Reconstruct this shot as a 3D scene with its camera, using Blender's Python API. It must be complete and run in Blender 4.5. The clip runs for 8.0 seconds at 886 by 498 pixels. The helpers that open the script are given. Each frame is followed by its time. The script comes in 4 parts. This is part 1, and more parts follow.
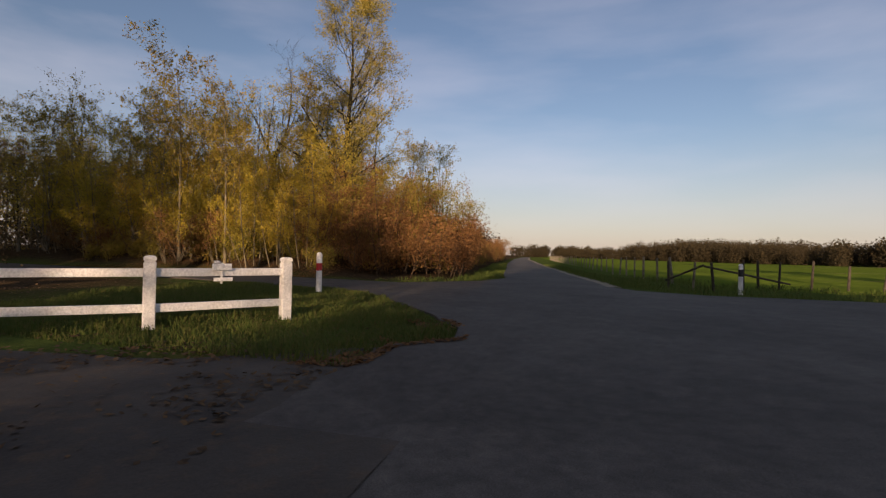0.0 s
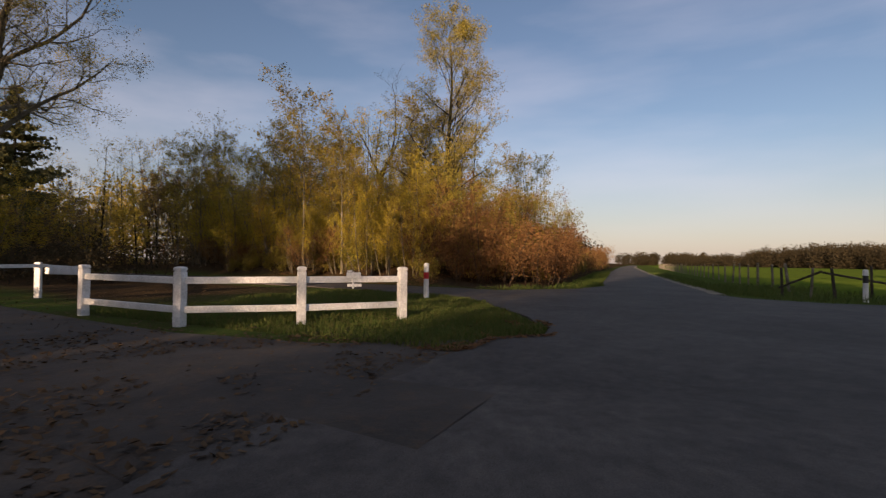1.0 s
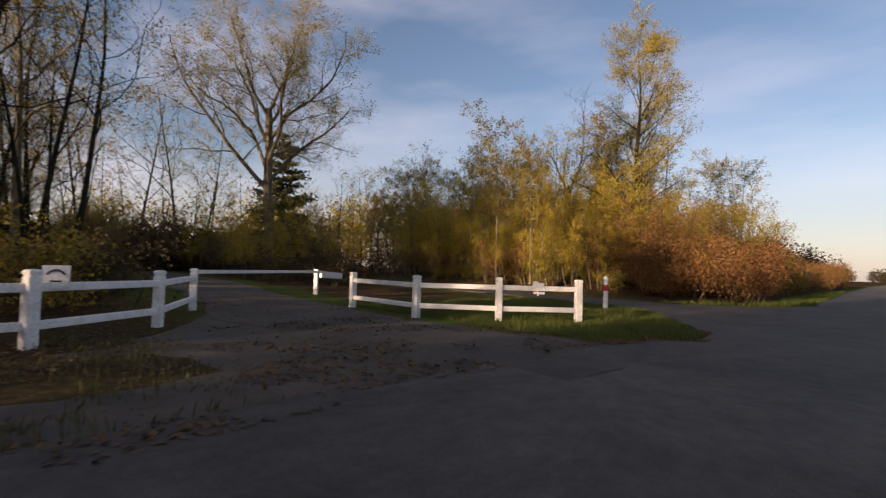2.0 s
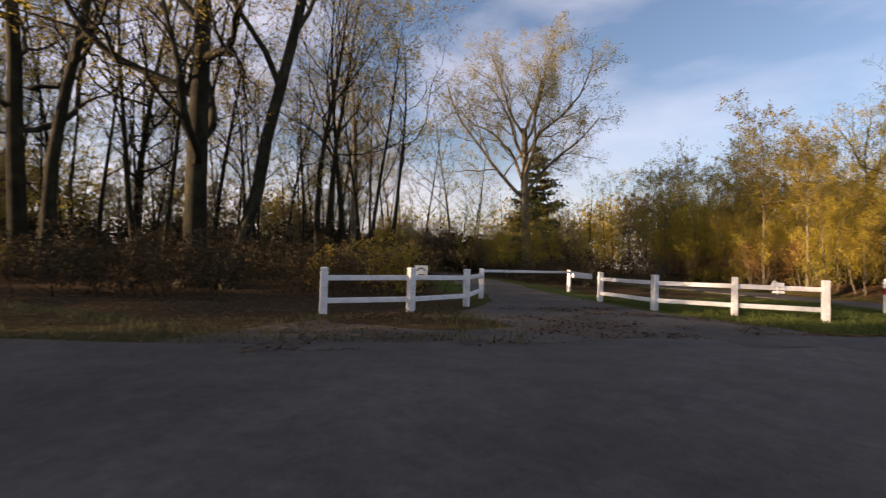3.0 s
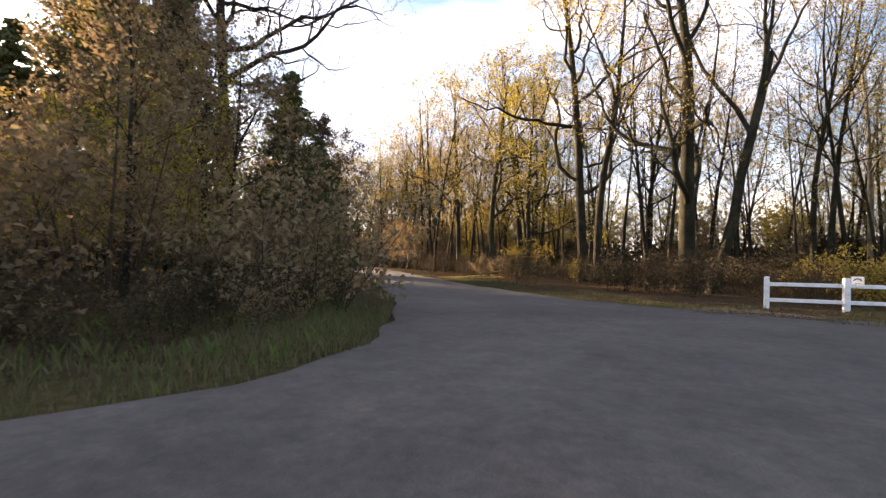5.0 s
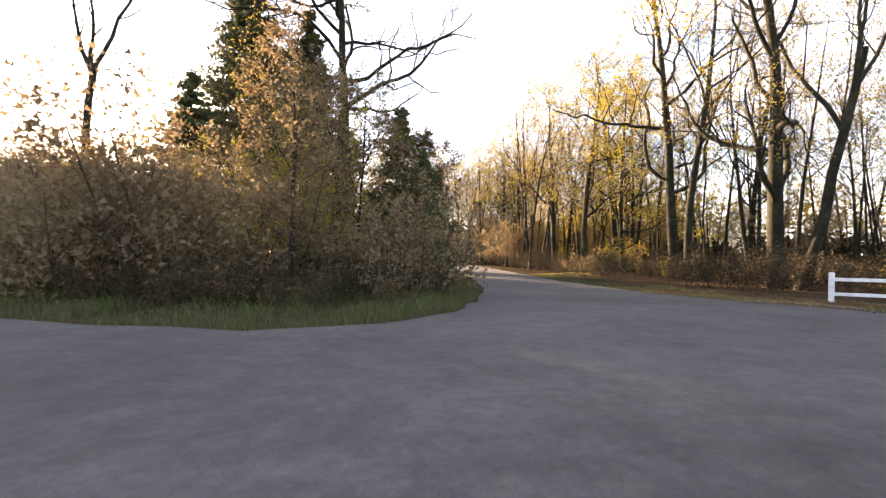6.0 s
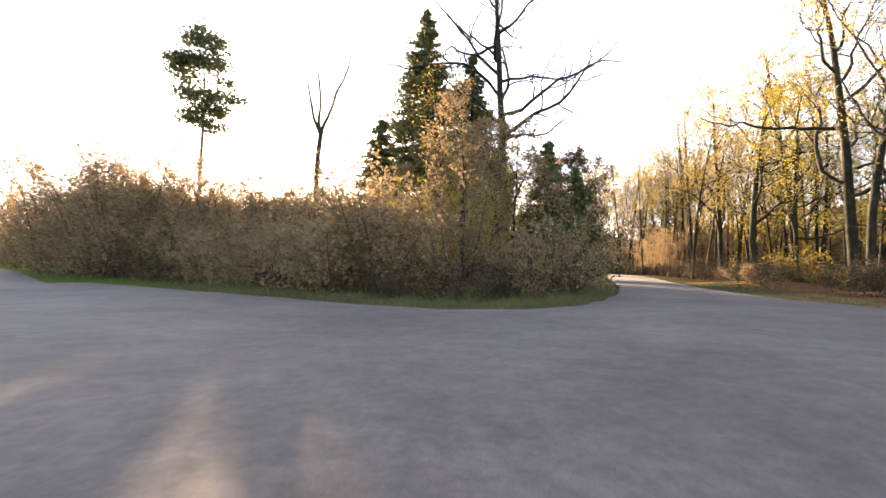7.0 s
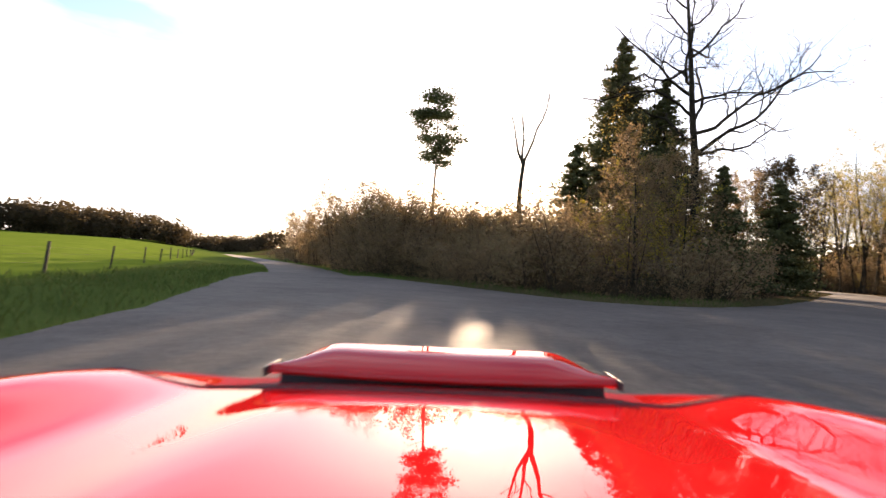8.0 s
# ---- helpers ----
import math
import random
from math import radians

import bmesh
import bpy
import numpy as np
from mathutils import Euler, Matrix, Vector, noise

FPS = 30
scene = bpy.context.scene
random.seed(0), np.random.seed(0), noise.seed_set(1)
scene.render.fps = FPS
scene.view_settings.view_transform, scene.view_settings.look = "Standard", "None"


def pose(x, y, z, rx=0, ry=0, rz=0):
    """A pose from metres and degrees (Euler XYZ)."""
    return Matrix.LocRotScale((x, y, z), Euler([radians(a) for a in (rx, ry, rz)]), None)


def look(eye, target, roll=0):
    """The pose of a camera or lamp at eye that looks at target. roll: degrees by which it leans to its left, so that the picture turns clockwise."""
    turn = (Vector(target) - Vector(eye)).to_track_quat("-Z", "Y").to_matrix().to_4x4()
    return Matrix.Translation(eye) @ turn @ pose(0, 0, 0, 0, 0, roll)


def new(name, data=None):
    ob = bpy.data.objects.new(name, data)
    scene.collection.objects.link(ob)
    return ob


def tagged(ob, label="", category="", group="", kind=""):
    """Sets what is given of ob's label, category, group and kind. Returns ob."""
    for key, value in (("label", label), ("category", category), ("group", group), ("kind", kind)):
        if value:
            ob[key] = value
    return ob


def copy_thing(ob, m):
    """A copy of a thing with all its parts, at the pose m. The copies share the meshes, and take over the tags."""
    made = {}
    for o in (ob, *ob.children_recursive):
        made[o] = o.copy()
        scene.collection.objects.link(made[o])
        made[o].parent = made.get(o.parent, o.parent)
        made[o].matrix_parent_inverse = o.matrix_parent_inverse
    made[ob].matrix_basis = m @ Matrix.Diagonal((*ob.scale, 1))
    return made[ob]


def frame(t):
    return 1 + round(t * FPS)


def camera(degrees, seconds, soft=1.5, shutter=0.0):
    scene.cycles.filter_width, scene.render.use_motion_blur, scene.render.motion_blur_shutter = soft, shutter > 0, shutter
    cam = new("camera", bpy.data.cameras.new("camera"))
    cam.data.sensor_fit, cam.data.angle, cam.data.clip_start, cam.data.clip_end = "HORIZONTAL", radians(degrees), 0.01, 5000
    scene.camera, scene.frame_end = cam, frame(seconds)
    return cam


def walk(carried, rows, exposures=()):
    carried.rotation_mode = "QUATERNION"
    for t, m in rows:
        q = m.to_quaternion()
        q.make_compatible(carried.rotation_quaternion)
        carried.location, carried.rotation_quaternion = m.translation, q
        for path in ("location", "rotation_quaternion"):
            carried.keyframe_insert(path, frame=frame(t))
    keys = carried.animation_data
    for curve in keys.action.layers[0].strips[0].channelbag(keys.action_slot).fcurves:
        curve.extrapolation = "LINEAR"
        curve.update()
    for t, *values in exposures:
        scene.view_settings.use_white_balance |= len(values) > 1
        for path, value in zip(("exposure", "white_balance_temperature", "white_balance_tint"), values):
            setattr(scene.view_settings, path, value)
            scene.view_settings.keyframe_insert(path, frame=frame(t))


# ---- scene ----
# A country road junction at the edge of autumn woods, seen from the rear deck of a red sports car.
cam = camera(84.0, 8.0, soft=1.3, shutter=0.15)
PATH = [
    (0, (0.742, -3.401, 1.223), (0.468, -1.420, 1.242), 1.28),
    (0.5, (0.865, -3.980, 1.224), (0.437, -2.027, 1.252), 1.14),
    (1, (1.093, -4.714, 1.214), (0.427, -2.829, 1.266), 0.56),
    (1.2, (1.222, -5.008, 1.229), (0.441, -3.168, 1.279), 0.75),
    (2.3, (3.242, -7.788, 1.279), (1.727, -6.484, 1.352), 1.77),
    (2.5, (3.734, -8.132, 1.229), (2.098, -6.982, 1.287), 1.52),
    (3, (5.583, -9.182, 1.223), (3.705, -8.497, 1.281), 1.83),
    (3.5, (7.788, -9.842, 1.220), (5.795, -9.690, 1.266), 2.49),
    (4, (10.174, -9.703, 1.227), (8.216, -10.112, 1.265), 3.03),
    (4.5, (12.502, -8.676, 1.217), (10.689, -9.519, 1.254), 1.98),
    (4.7, (13.200, -8.118, 1.246), (11.459, -9.101, 1.289), 1.94),
    (5.8, (16.241, -5.292, 1.232), (14.798, -6.676, 1.270), 1.37),
    (6, (16.670, -4.566, 1.232), (15.292, -6.015, 1.263), 1.61),
    (6.5, (17.772, -2.881, 1.241), (16.618, -4.514, 1.283), 1.41),
    (7, (19.054, -0.339, 1.233), (18.215, -2.153, 1.290), 1.23),
    (7.5, (19.977, 3.081, 1.236), (19.503, 1.139, 1.295), 2.03),
    (8, (20.152, 7.102, 1.234), (20.105, 5.103, 1.290), 3.08),
]
EXPOSURES = [(0.0, 0.95, 7100, 26), (1.0, 1.0, 7100, 26), (2.5, 1.55, 7100, 26), (3.5, 2.0, 7100, 25), (4.5, 2.6, 7100, 24),
             (6.0, 3.5, 7100, 23), (7.0, 3.8, 7100, 23), (7.5, 3.4, 7100, 23), (8.0, 2.6, 7000, 23)]
walk(cam, [(t, look(eye, target, roll)) for t, eye, target, roll in PATH], EXPOSURES)

# ---- light ----
SUN_YAW, SUN_EL = 174.3, 9.1
sun_way = Vector((-math.sin(radians(SUN_YAW)) * math.cos(radians(SUN_EL)),
                  math.cos(radians(SUN_YAW)) * math.cos(radians(SUN_EL)), math.sin(radians(SUN_EL))))
sun_data = bpy.data.lights.new("sun", "SUN")
sun_data.energy, sun_data.angle, sun_data.color = 5.0, radians(0.6), (1.0, 0.78, 0.52)
sun = new("sun", sun_data)
sun.matrix_basis = look(sun_way * 100, (0, 0, 0))

world = bpy.data.worlds.new("sky")
scene.world = world
world.use_nodes = True
wn, wl = world.node_tree.nodes, world.node_tree.links
wn.clear()
w_out, w_bg = wn.new("ShaderNodeOutputWorld"), wn.new("ShaderNodeBackground")
sky = wn.new("ShaderNodeTexSky")
sky.sky_type, sky.sun_disc = "NISHITA", False
sky.sun_elevation, sky.sun_rotation = radians(SUN_EL), math.atan2(sun_way.x, sun_way.y)
sky.altitude, sky.air_density, sky.dust_density, sky.ozone_density = 100, 1.0, 0.8, 2.2
w_bg.inputs["Strength"].default_value = 0.07
# thin high cloud
w_co, w_map, w_cl, w_rmp, w_mix = (wn.new("ShaderNodeTexCoord"), wn.new("ShaderNodeMapping"), wn.new("ShaderNodeTexNoise"),
                                   wn.new("ShaderNodeValToRGB"), wn.new("ShaderNodeMix"))
w_map.inputs["Scale"].default_value = (1.2, 2.0, 5.5)
w_cl.inputs["Scale"].default_value, w_cl.inputs["Detail"].default_value = 1.6, 7.0
w_rmp.color_ramp.elements[0].position, w_rmp.color_ramp.elements[1].position = 0.40, 0.75
w_rmp.color_ramp.elements[1].color = (0.6, 0.6, 0.6, 1)
w_sep, w_side, w_mul = wn.new("ShaderNodeSeparateXYZ"), wn.new("ShaderNodeMapRange"), wn.new("ShaderNodeMath")
w_side.inputs["From Min"].default_value, w_side.inputs["From Max"].default_value = 0.75, -0.2
w_side.inputs["To Min"].default_value, w_side.inputs["To Max"].default_value = 0.35, 1.0
w_mul.operation = "MULTIPLY"
w_mix.data_type = "RGBA"
w_mix.inputs["B"].default_value = (6.6, 6.7, 7.2, 1)
wl.new(w_co.outputs["Generated"], w_map.inputs["Vector"])
wl.new(w_map.outputs["Vector"], w_cl.inputs["Vector"])
wl.new(w_cl.outputs["Fac"], w_rmp.inputs["Fac"])
wl.new(w_co.outputs["Generated"], w_sep.inputs[0])
wl.new(w_sep.outputs["Y"], w_side.inputs["Value"])
wl.new(w_rmp.outputs["Color"], w_mul.inputs[0])
wl.new(w_side.outputs["Result"], w_mul.inputs[1])
wl.new(w_mul.outputs[0], w_mix.inputs["Factor"])
wl.new(sky.outputs["Color"], w_mix.inputs["A"])
w_hz, w_haze = wn.new("ShaderNodeMapRange"), wn.new("ShaderNodeMix")
w_hz.interpolation_type = "SMOOTHSTEP"
w_hz.inputs["From Min"].default_value, w_hz.inputs["From Max"].default_value = 0.0, 0.26
w_hz.inputs["To Min"].default_value, w_hz.inputs["To Max"].default_value = 0.5, 0.0
w_haze.data_type = "RGBA"
w_haze.inputs["B"].default_value = (4.3, 4.0, 4.0, 1)
wl.new(w_sep.outputs["Z"], w_hz.inputs["Value"])
wl.new(w_hz.outputs["Result"], w_haze.inputs["Factor"])
wl.new(w_mix.outputs["Result"], w_haze.inputs["A"])
wl.new(w_haze.outputs["Result"], w_bg.inputs["Color"])
wl.new(w_bg.outputs["Background"], w_out.inputs["Surface"])


# ---- materials ----
def blank(name):
    m = bpy.data.materials.new(name)
    m.use_nodes = True
    n, l = m.node_tree.nodes, m.node_tree.links
    return m, n, l, n["Principled BSDF"]


def noise_node(n, l, co, scale, detail=5.0, rough=0.6):
    t = n.new("ShaderNodeTexNoise")
    t.inputs["Scale"].default_value, t.inputs["Detail"].default_value, t.inputs["Roughness"].default_value = scale, detail, rough
    l.new(co, t.inputs["Vector"])
    return t.outputs["Fac"]


def ramp(n, l, fac, stops):
    r = n.new("ShaderNodeValToRGB")
    e = r.color_ramp.elements
    while len(e) < len(stops):
        e.new(0.5)
    for k, (p, c) in enumerate(stops):
        e[k].position, e[k].color = p, (*c, 1)
    l.new(fac, r.inputs["Fac"])
    return r.outputs["Color"]


def mixed(n, l, fac, a, b, blend="MIX"):
    x = n.new("ShaderNodeMix")
    x.data_type, x.blend_type = "RGBA", blend
    for v, k in ((fac, "Factor"), (a, "A"), (b, "B")):
        if isinstance(v, bpy.types.NodeSocket):
            l.new(v, x.inputs[k])
        elif k == "Factor":
            x.inputs[k].default_value = v
        else:
            x.inputs[k].default_value = (*v, 1)
    return x.outputs["Result"]


def bumped(n, l, bsdf, height, strength=0.3, distance=0.02):
    b = n.new("ShaderNodeBump")
    b.inputs["Strength"].default_value, b.inputs["Distance"].default_value = strength, distance
    l.new(height, b.inputs["Height"])
    l.new(b.outputs["Normal"], bsdf.inputs["Normal"])


def place(n):
    return n.new("ShaderNodeTexCoord").outputs["Object"]


def grained(name, dark, mid, light, scale=3.0, fine=40.0, rough=0.8, bump=0.3, dist=0.01):
    m, n, l, b = blank(name)
    co = place(n)
    big, small = noise_node(n, l, co, scale), noise_node(n, l, co, fine, 4.0, 0.7)
    base = ramp(n, l, big, [(0.3, dark), (0.52, mid), (0.75, light)])
    spots = ramp(n, l, small, [(0.3, (0.55, 0.55, 0.55)), (0.7, (1.25, 1.25, 1.25))])
    l.new(mixed(n, l, 0.7, base, spots, "MULTIPLY"), b.inputs["Base Color"])
    b.inputs["Specular IOR Level"].default_value = 0.12 if rough > 0.85 else 0.45
    b.inputs["Roughness"].default_value = rough
    bumped(n, l, b, small, bump, dist)
    return m


def leafy(name, colours, translucent=0.35, rough=0.8):
    """Leaves: a colour for each leaf, shifted from plant to plant, with light passing through."""
    m, n, l, b = blank(name)
    geo, info = n.new("ShaderNodeNewGeometry"), n.new("ShaderNodeObjectInfo")
    step = 1.0 / max(1, len(colours) - 1)
    add = n.new("ShaderNodeMath")
    add.operation = "MULTIPLY_ADD"
    l.new(info.outputs["Random"], add.inputs[0])
    add.inputs[1].default_value = 0.45
    half = n.new("ShaderNodeMath")
    half.operation = "MULTIPLY"
    l.new(geo.outputs["Random Per Island"], half.inputs[0])
    half.inputs[1].default_value = 0.6
    l.new(half.outputs[0], add.inputs[2])
    col = ramp(n, l, add.outputs[0], [(k * step, c) for k, c in enumerate(colours)])
    l.new(col, b.inputs["Base Color"])
    b.inputs["Roughness"].default_value = rough
    b.inputs["Specular IOR Level"].default_value = 0.15
    tr, mx = n.new("ShaderNodeBsdfTranslucent"), n.new("ShaderNodeMixShader")
    l.new(col, tr.inputs["Color"])
    mx.inputs["Fac"].default_value = translucent
    l.new(b.outputs[0], mx.inputs[1])
    l.new(tr.outputs[0], mx.inputs[2])
    l.new(mx.outputs[0], n["Material Output"].inputs["Surface"])
    return m


def ground_material():
    m, n, l, b = blank("ground")
    co = place(n)
    n1, n2, n3 = noise_node(n, l, co, 0.35), noise_node(n, l, co, 5.0, 6.0, 0.7), noise_node(n, l, co, 30.0, 4.0, 0.75)
    vor = n.new("ShaderNodeTexVoronoi")
    vor.inputs["Scale"].default_value = 11.0
    l.new(co, vor.inputs["Vector"])
    leaf = ramp(n, l, vor.outputs["Color"], [(0.1, (0.025, 0.019, 0.012)), (0.5, (0.054, 0.039, 0.023)), (0.9, (0.095, 0.066, 0.037))])
    soil = ramp(n, l, n2, [(0.3, (0.028, 0.02, 0.012)), (0.7, (0.085, 0.055, 0.03))])
    litter = mixed(n, l, n2, soil, leaf)
    verge = ramp(n, l, n3, [(0.25, (0.03, 0.045, 0.012)), (0.5, (0.07, 0.10, 0.025)), (0.8, (0.10, 0.125, 0.032))])
    verge = mixed(n, l, ramp(n, l, n2, [(0.58, (0, 0, 0)), (0.8, (0.6, 0.6, 0.6))]), verge, leaf)
    mead = ramp(n, l, n1, [(0.3, (0.080, 0.125, 0.016)), (0.7, (0.125, 0.170, 0.026))])
    mead = mixed(n, l, ramp(n, l, n3, [(0.3, (0.3, 0.3, 0.3)), (0.7, (0, 0, 0))]), mead, (0.07, 0.11, 0.02))
    at = n.new("ShaderNodeAttribute")
    at.attribute_name = "cover"
    sep = n.new("ShaderNodeSeparateColor")
    l.new(at.outputs["Color"], sep.inputs[0])
    col = mixed(n, l, sep.outputs[0], litter, verge)
    col = mixed(n, l, sep.outputs[1], col, mead)
    l.new(col, b.inputs["Base Color"])
    b.inputs["Roughness"].default_value = 1.0
    b.inputs["Specular IOR Level"].default_value = 0.0
    bumped(n, l, b, n2, 0.6, 0.06)
    return m


def asphalt_material():
    m, n, l, b = blank("asphalt")
    co = place(n)
    n1, n2, n3 = noise_node(n, l, co, 0.25, 4.0), noise_node(n, l, co, 2.2, 6.0, 0.7), noise_node(n, l, co, 110.0, 2.0, 0.8)
    base = ramp(n, l, n1, [(0.3, (0.060, 0.053, 0.046)), (0.7, (0.105, 0.093, 0.081))])
    patch = ramp(n, l, n2, [(0.32, (0.6, 0.6, 0.6)), (0.55, (1.0, 1.0, 1.0)), (0.75, (1.45, 1.4, 1.3))])
    col = mixed(n, l, 0.55, base, patch, "MULTIPLY")
    col = mixed(n, l, 0.6, col, ramp(n, l, n3, [(0.3, (0.5, 0.5, 0.5)), (0.7, (1.5, 1.5, 1.5))]), "MULTIPLY")
    # worn, paler patches and darker bitumen spots
    n4, n5 = noise_node(n, l, co, 0.7, 7.0, 0.75), noise_node(n, l, co, 9.0, 5.0, 0.8)
    col = mixed(n, l, 0.35, col, ramp(n, l, n4, [(0.36, (0.55, 0.55, 0.57)), (0.48, (1.0, 1.0, 1.0)), (0.62, (1.0, 1.0, 1.0)), (0.7, (1.5, 1.45, 1.35))]), "MULTIPLY")
    col = mixed(n, l, 0.4, col, ramp(n, l, n5, [(0.3, (0.5, 0.5, 0.5)), (0.5, (1.0, 1.0, 1.0)), (0.72, (1.6, 1.55, 1.45))]), "MULTIPLY")
    l.new(col, b.inputs["Base Color"])
    b.inputs["Roughness"].default_value = 0.82
    b.inputs["Specular IOR Level"].default_value = 0.18
    bumped(n, l, b, n3, 0.5, 0.006)
    return m


def track_material():
    m, n, l, b = blank("dirt_track")
    co = place(n)
    n1, n2, n3 = noise_node(n, l, co, 0.6, 5.0), noise_node(n, l, co, 4.0, 6.0, 0.7), noise_node(n, l, co, 60.0, 3.0, 0.8)
    base = ramp(n, l, n1, [(0.35, (0.032, 0.026, 0.020)), (0.6, (0.062, 0.050, 0.038)), (0.8, (0.11, 0.09, 0.07))])
    col = mixed(n, l, ramp(n, l, n2, [(0.5, (0, 0, 0)), (0.72, (0.7, 0.7, 0.7))]), base, (0.10, 0.06, 0.03))
    col = mixed(n, l, 0.6, col, ramp(n, l, n3, [(0.3, (0.55, 0.55, 0.55)), (0.7, (1.4, 1.4, 1.4))]), "MULTIPLY")
    l.new(col, b.inputs["Base Color"])
    b.inputs["Roughness"].default_value = 0.95
    bumped(n, l, b, n2, 0.5, 0.03)
    return m


M_GROUND, M_ASPHALT, M_TRACK = ground_material(), asphalt_material(), track_material()
M_BARK = grained("oak_bark", (0.014, 0.012, 0.008), (0.031, 0.028, 0.016), (0.064, 0.057, 0.034), 1.3, 18.0, 0.9, 0.9, 0.05)
M_BARK_PALE = grained("pale_bark", (0.07, 0.06, 0.042), (0.16, 0.135, 0.09), (0.26, 0.22, 0.15), 1.6, 20.0, 0.9, 0.7, 0.03)
M_BARK_DARK = grained("dark_bark", (0.014, 0.012, 0.008), (0.032, 0.027, 0.018), (0.06, 0.05, 0.034), 1.5, 20.0, 0.9, 0.8, 0.04)
M_TWIG = grained("twigs", (0.035, 0.024, 0.016), (0.07, 0.048, 0.03), (0.12, 0.085, 0.055), 2.0, 14.0, 0.9, 0.3, 0.02)
M_LEAF_YELLOW = leafy("yellow_leaves", [(0.22, 0.20, 0.03), (0.36, 0.295, 0.036), (0.43, 0.315, 0.04), (0.40, 0.225, 0.03)])
M_LEAF_OLIVE = leafy("olive_leaves", [(0.10, 0.11, 0.022), (0.19, 0.16, 0.03), (0.28, 0.215, 0.04), (0.28, 0.175, 0.032)])
M_LEAF_GOLD = leafy("tan_gold_leaves", [(0.15, 0.14, 0.03), (0.27, 0.22, 0.045), (0.36, 0.27, 0.06), (0.33, 0.21, 0.05)])
M_LEAF_RUST = leafy("rust_leaves", [(0.10, 0.05, 0.024), (0.175, 0.088, 0.036), (0.25, 0.125, 0.045), (0.26, 0.16, 0.055)])
M_LEAF_BROWN = leafy("brown_leaves", [(0.115, 0.083, 0.046), (0.18, 0.125, 0.066), (0.235, 0.165, 0.085), (0.21, 0.175, 0.085)], 0.36)
M_NEEDLE = leafy("needles", [(0.045, 0.055, 0.022), (0.08, 0.088, 0.034), (0.12, 0.11, 0.045)], 0.16)
M_GRASS = leafy("grass_blades", [(0.035, 0.062, 0.012), (0.065, 0.10, 0.02), (0.09, 0.115, 0.026), (0.14, 0.12, 0.04)], 0.2)
M_GRASS_DULL = leafy("dull_grass", [(0.045, 0.05, 0.02), (0.075, 0.08, 0.03), (0.11, 0.10, 0.045), (0.15, 0.12, 0.06)], 0.2)
M_FAR = leafy("far_foliage", [(0.022, 0.022, 0.012), (0.036, 0.030, 0.016), (0.052, 0.040, 0.02), (0.06, 0.042, 0.02)], 0.35)
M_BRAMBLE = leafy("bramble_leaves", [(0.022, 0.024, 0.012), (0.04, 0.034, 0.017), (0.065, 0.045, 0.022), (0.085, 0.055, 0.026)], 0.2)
M_LITTER = leafy("fallen_leaves", [(0.05, 0.034, 0.02), (0.09, 0.056, 0.03), (0.14, 0.085, 0.042), (0.17, 0.095, 0.04)], 0.15)
M_LITTER_RUST = leafy("rust_litter", [(0.08, 0.04, 0.02), (0.15, 0.075, 0.03), (0.22, 0.11, 0.04), (0.20, 0.13, 0.05)], 0.15)
M_SAND = grained("sandy_verge", (0.16, 0.13, 0.09), (0.26, 0.22, 0.16), (0.36, 0.31, 0.23), 1.5, 25.0, 0.95, 0.4, 0.01)
M_WHITE = grained("white_paint", (0.62, 0.61, 0.57), (0.78, 0.77, 0.74), (0.84, 0.83, 0.81), 2.5, 30.0, 0.6, 0.15, 0.004)
M_OLDWOOD = grained("weathered_wood", (0.10, 0.085, 0.065), (0.19, 0.165, 0.125), (0.30, 0.26, 0.20), 3.0, 25.0, 0.9, 0.5, 0.01)
M_DARKWOOD = grained("dark_wood", (0.03, 0.025, 0.02), (0.06, 0.05, 0.04), (0.10, 0.085, 0.065), 3.0, 25.0, 0.9, 0.5, 0.01)
M_RED = grained("red_band", (0.42, 0.012, 0.015), (0.5, 0.016, 0.02), (0.55, 0.03, 0.03), 4.0, 30.0, 0.5, 0.05, 0.002)
M_BLACK = grained("black_plastic", (0.012, 0.012, 0.012), (0.02, 0.02, 0.02), (0.035, 0.035, 0.035), 4.0, 40.0, 0.55, 0.1, 0.002)
M_STEEL = grained("galvanised_steel", (0.35, 0.35, 0.35), (0.45, 0.45, 0.46), (0.55, 0.55, 0.55), 4.0, 40.0, 0.4, 0.1, 0.002)


def paint_material():
    m, n, l, b = blank("red_car_paint")
    co = place(n)
    fleck = noise_node(n, l, co, 3.0, 4.0)
    l.new(ramp(n, l, fleck, [(0.3, (0.42, 0.008, 0.009)), (0.7, (0.48, 0.011, 0.011))]), b.inputs["Base Color"])
    b.inputs["Roughness"].default_value, b.inputs["Coat Weight"].default_value = 0.5, 1.0
    b.inputs["Specular IOR Level"].default_value = 0.0
    b.inputs["Coat IOR"].default_value = 1.42
    dirt = noise_node(n, l, co, 18.0, 5.0, 0.7)
    l.new(ramp(n, l, dirt, [(0.4, (0.005, 0.005, 0.005)), (0.8, (0.03, 0.03, 0.03))]), b.inputs["Coat Roughness"])
    return m


M_PAINT = paint_material()

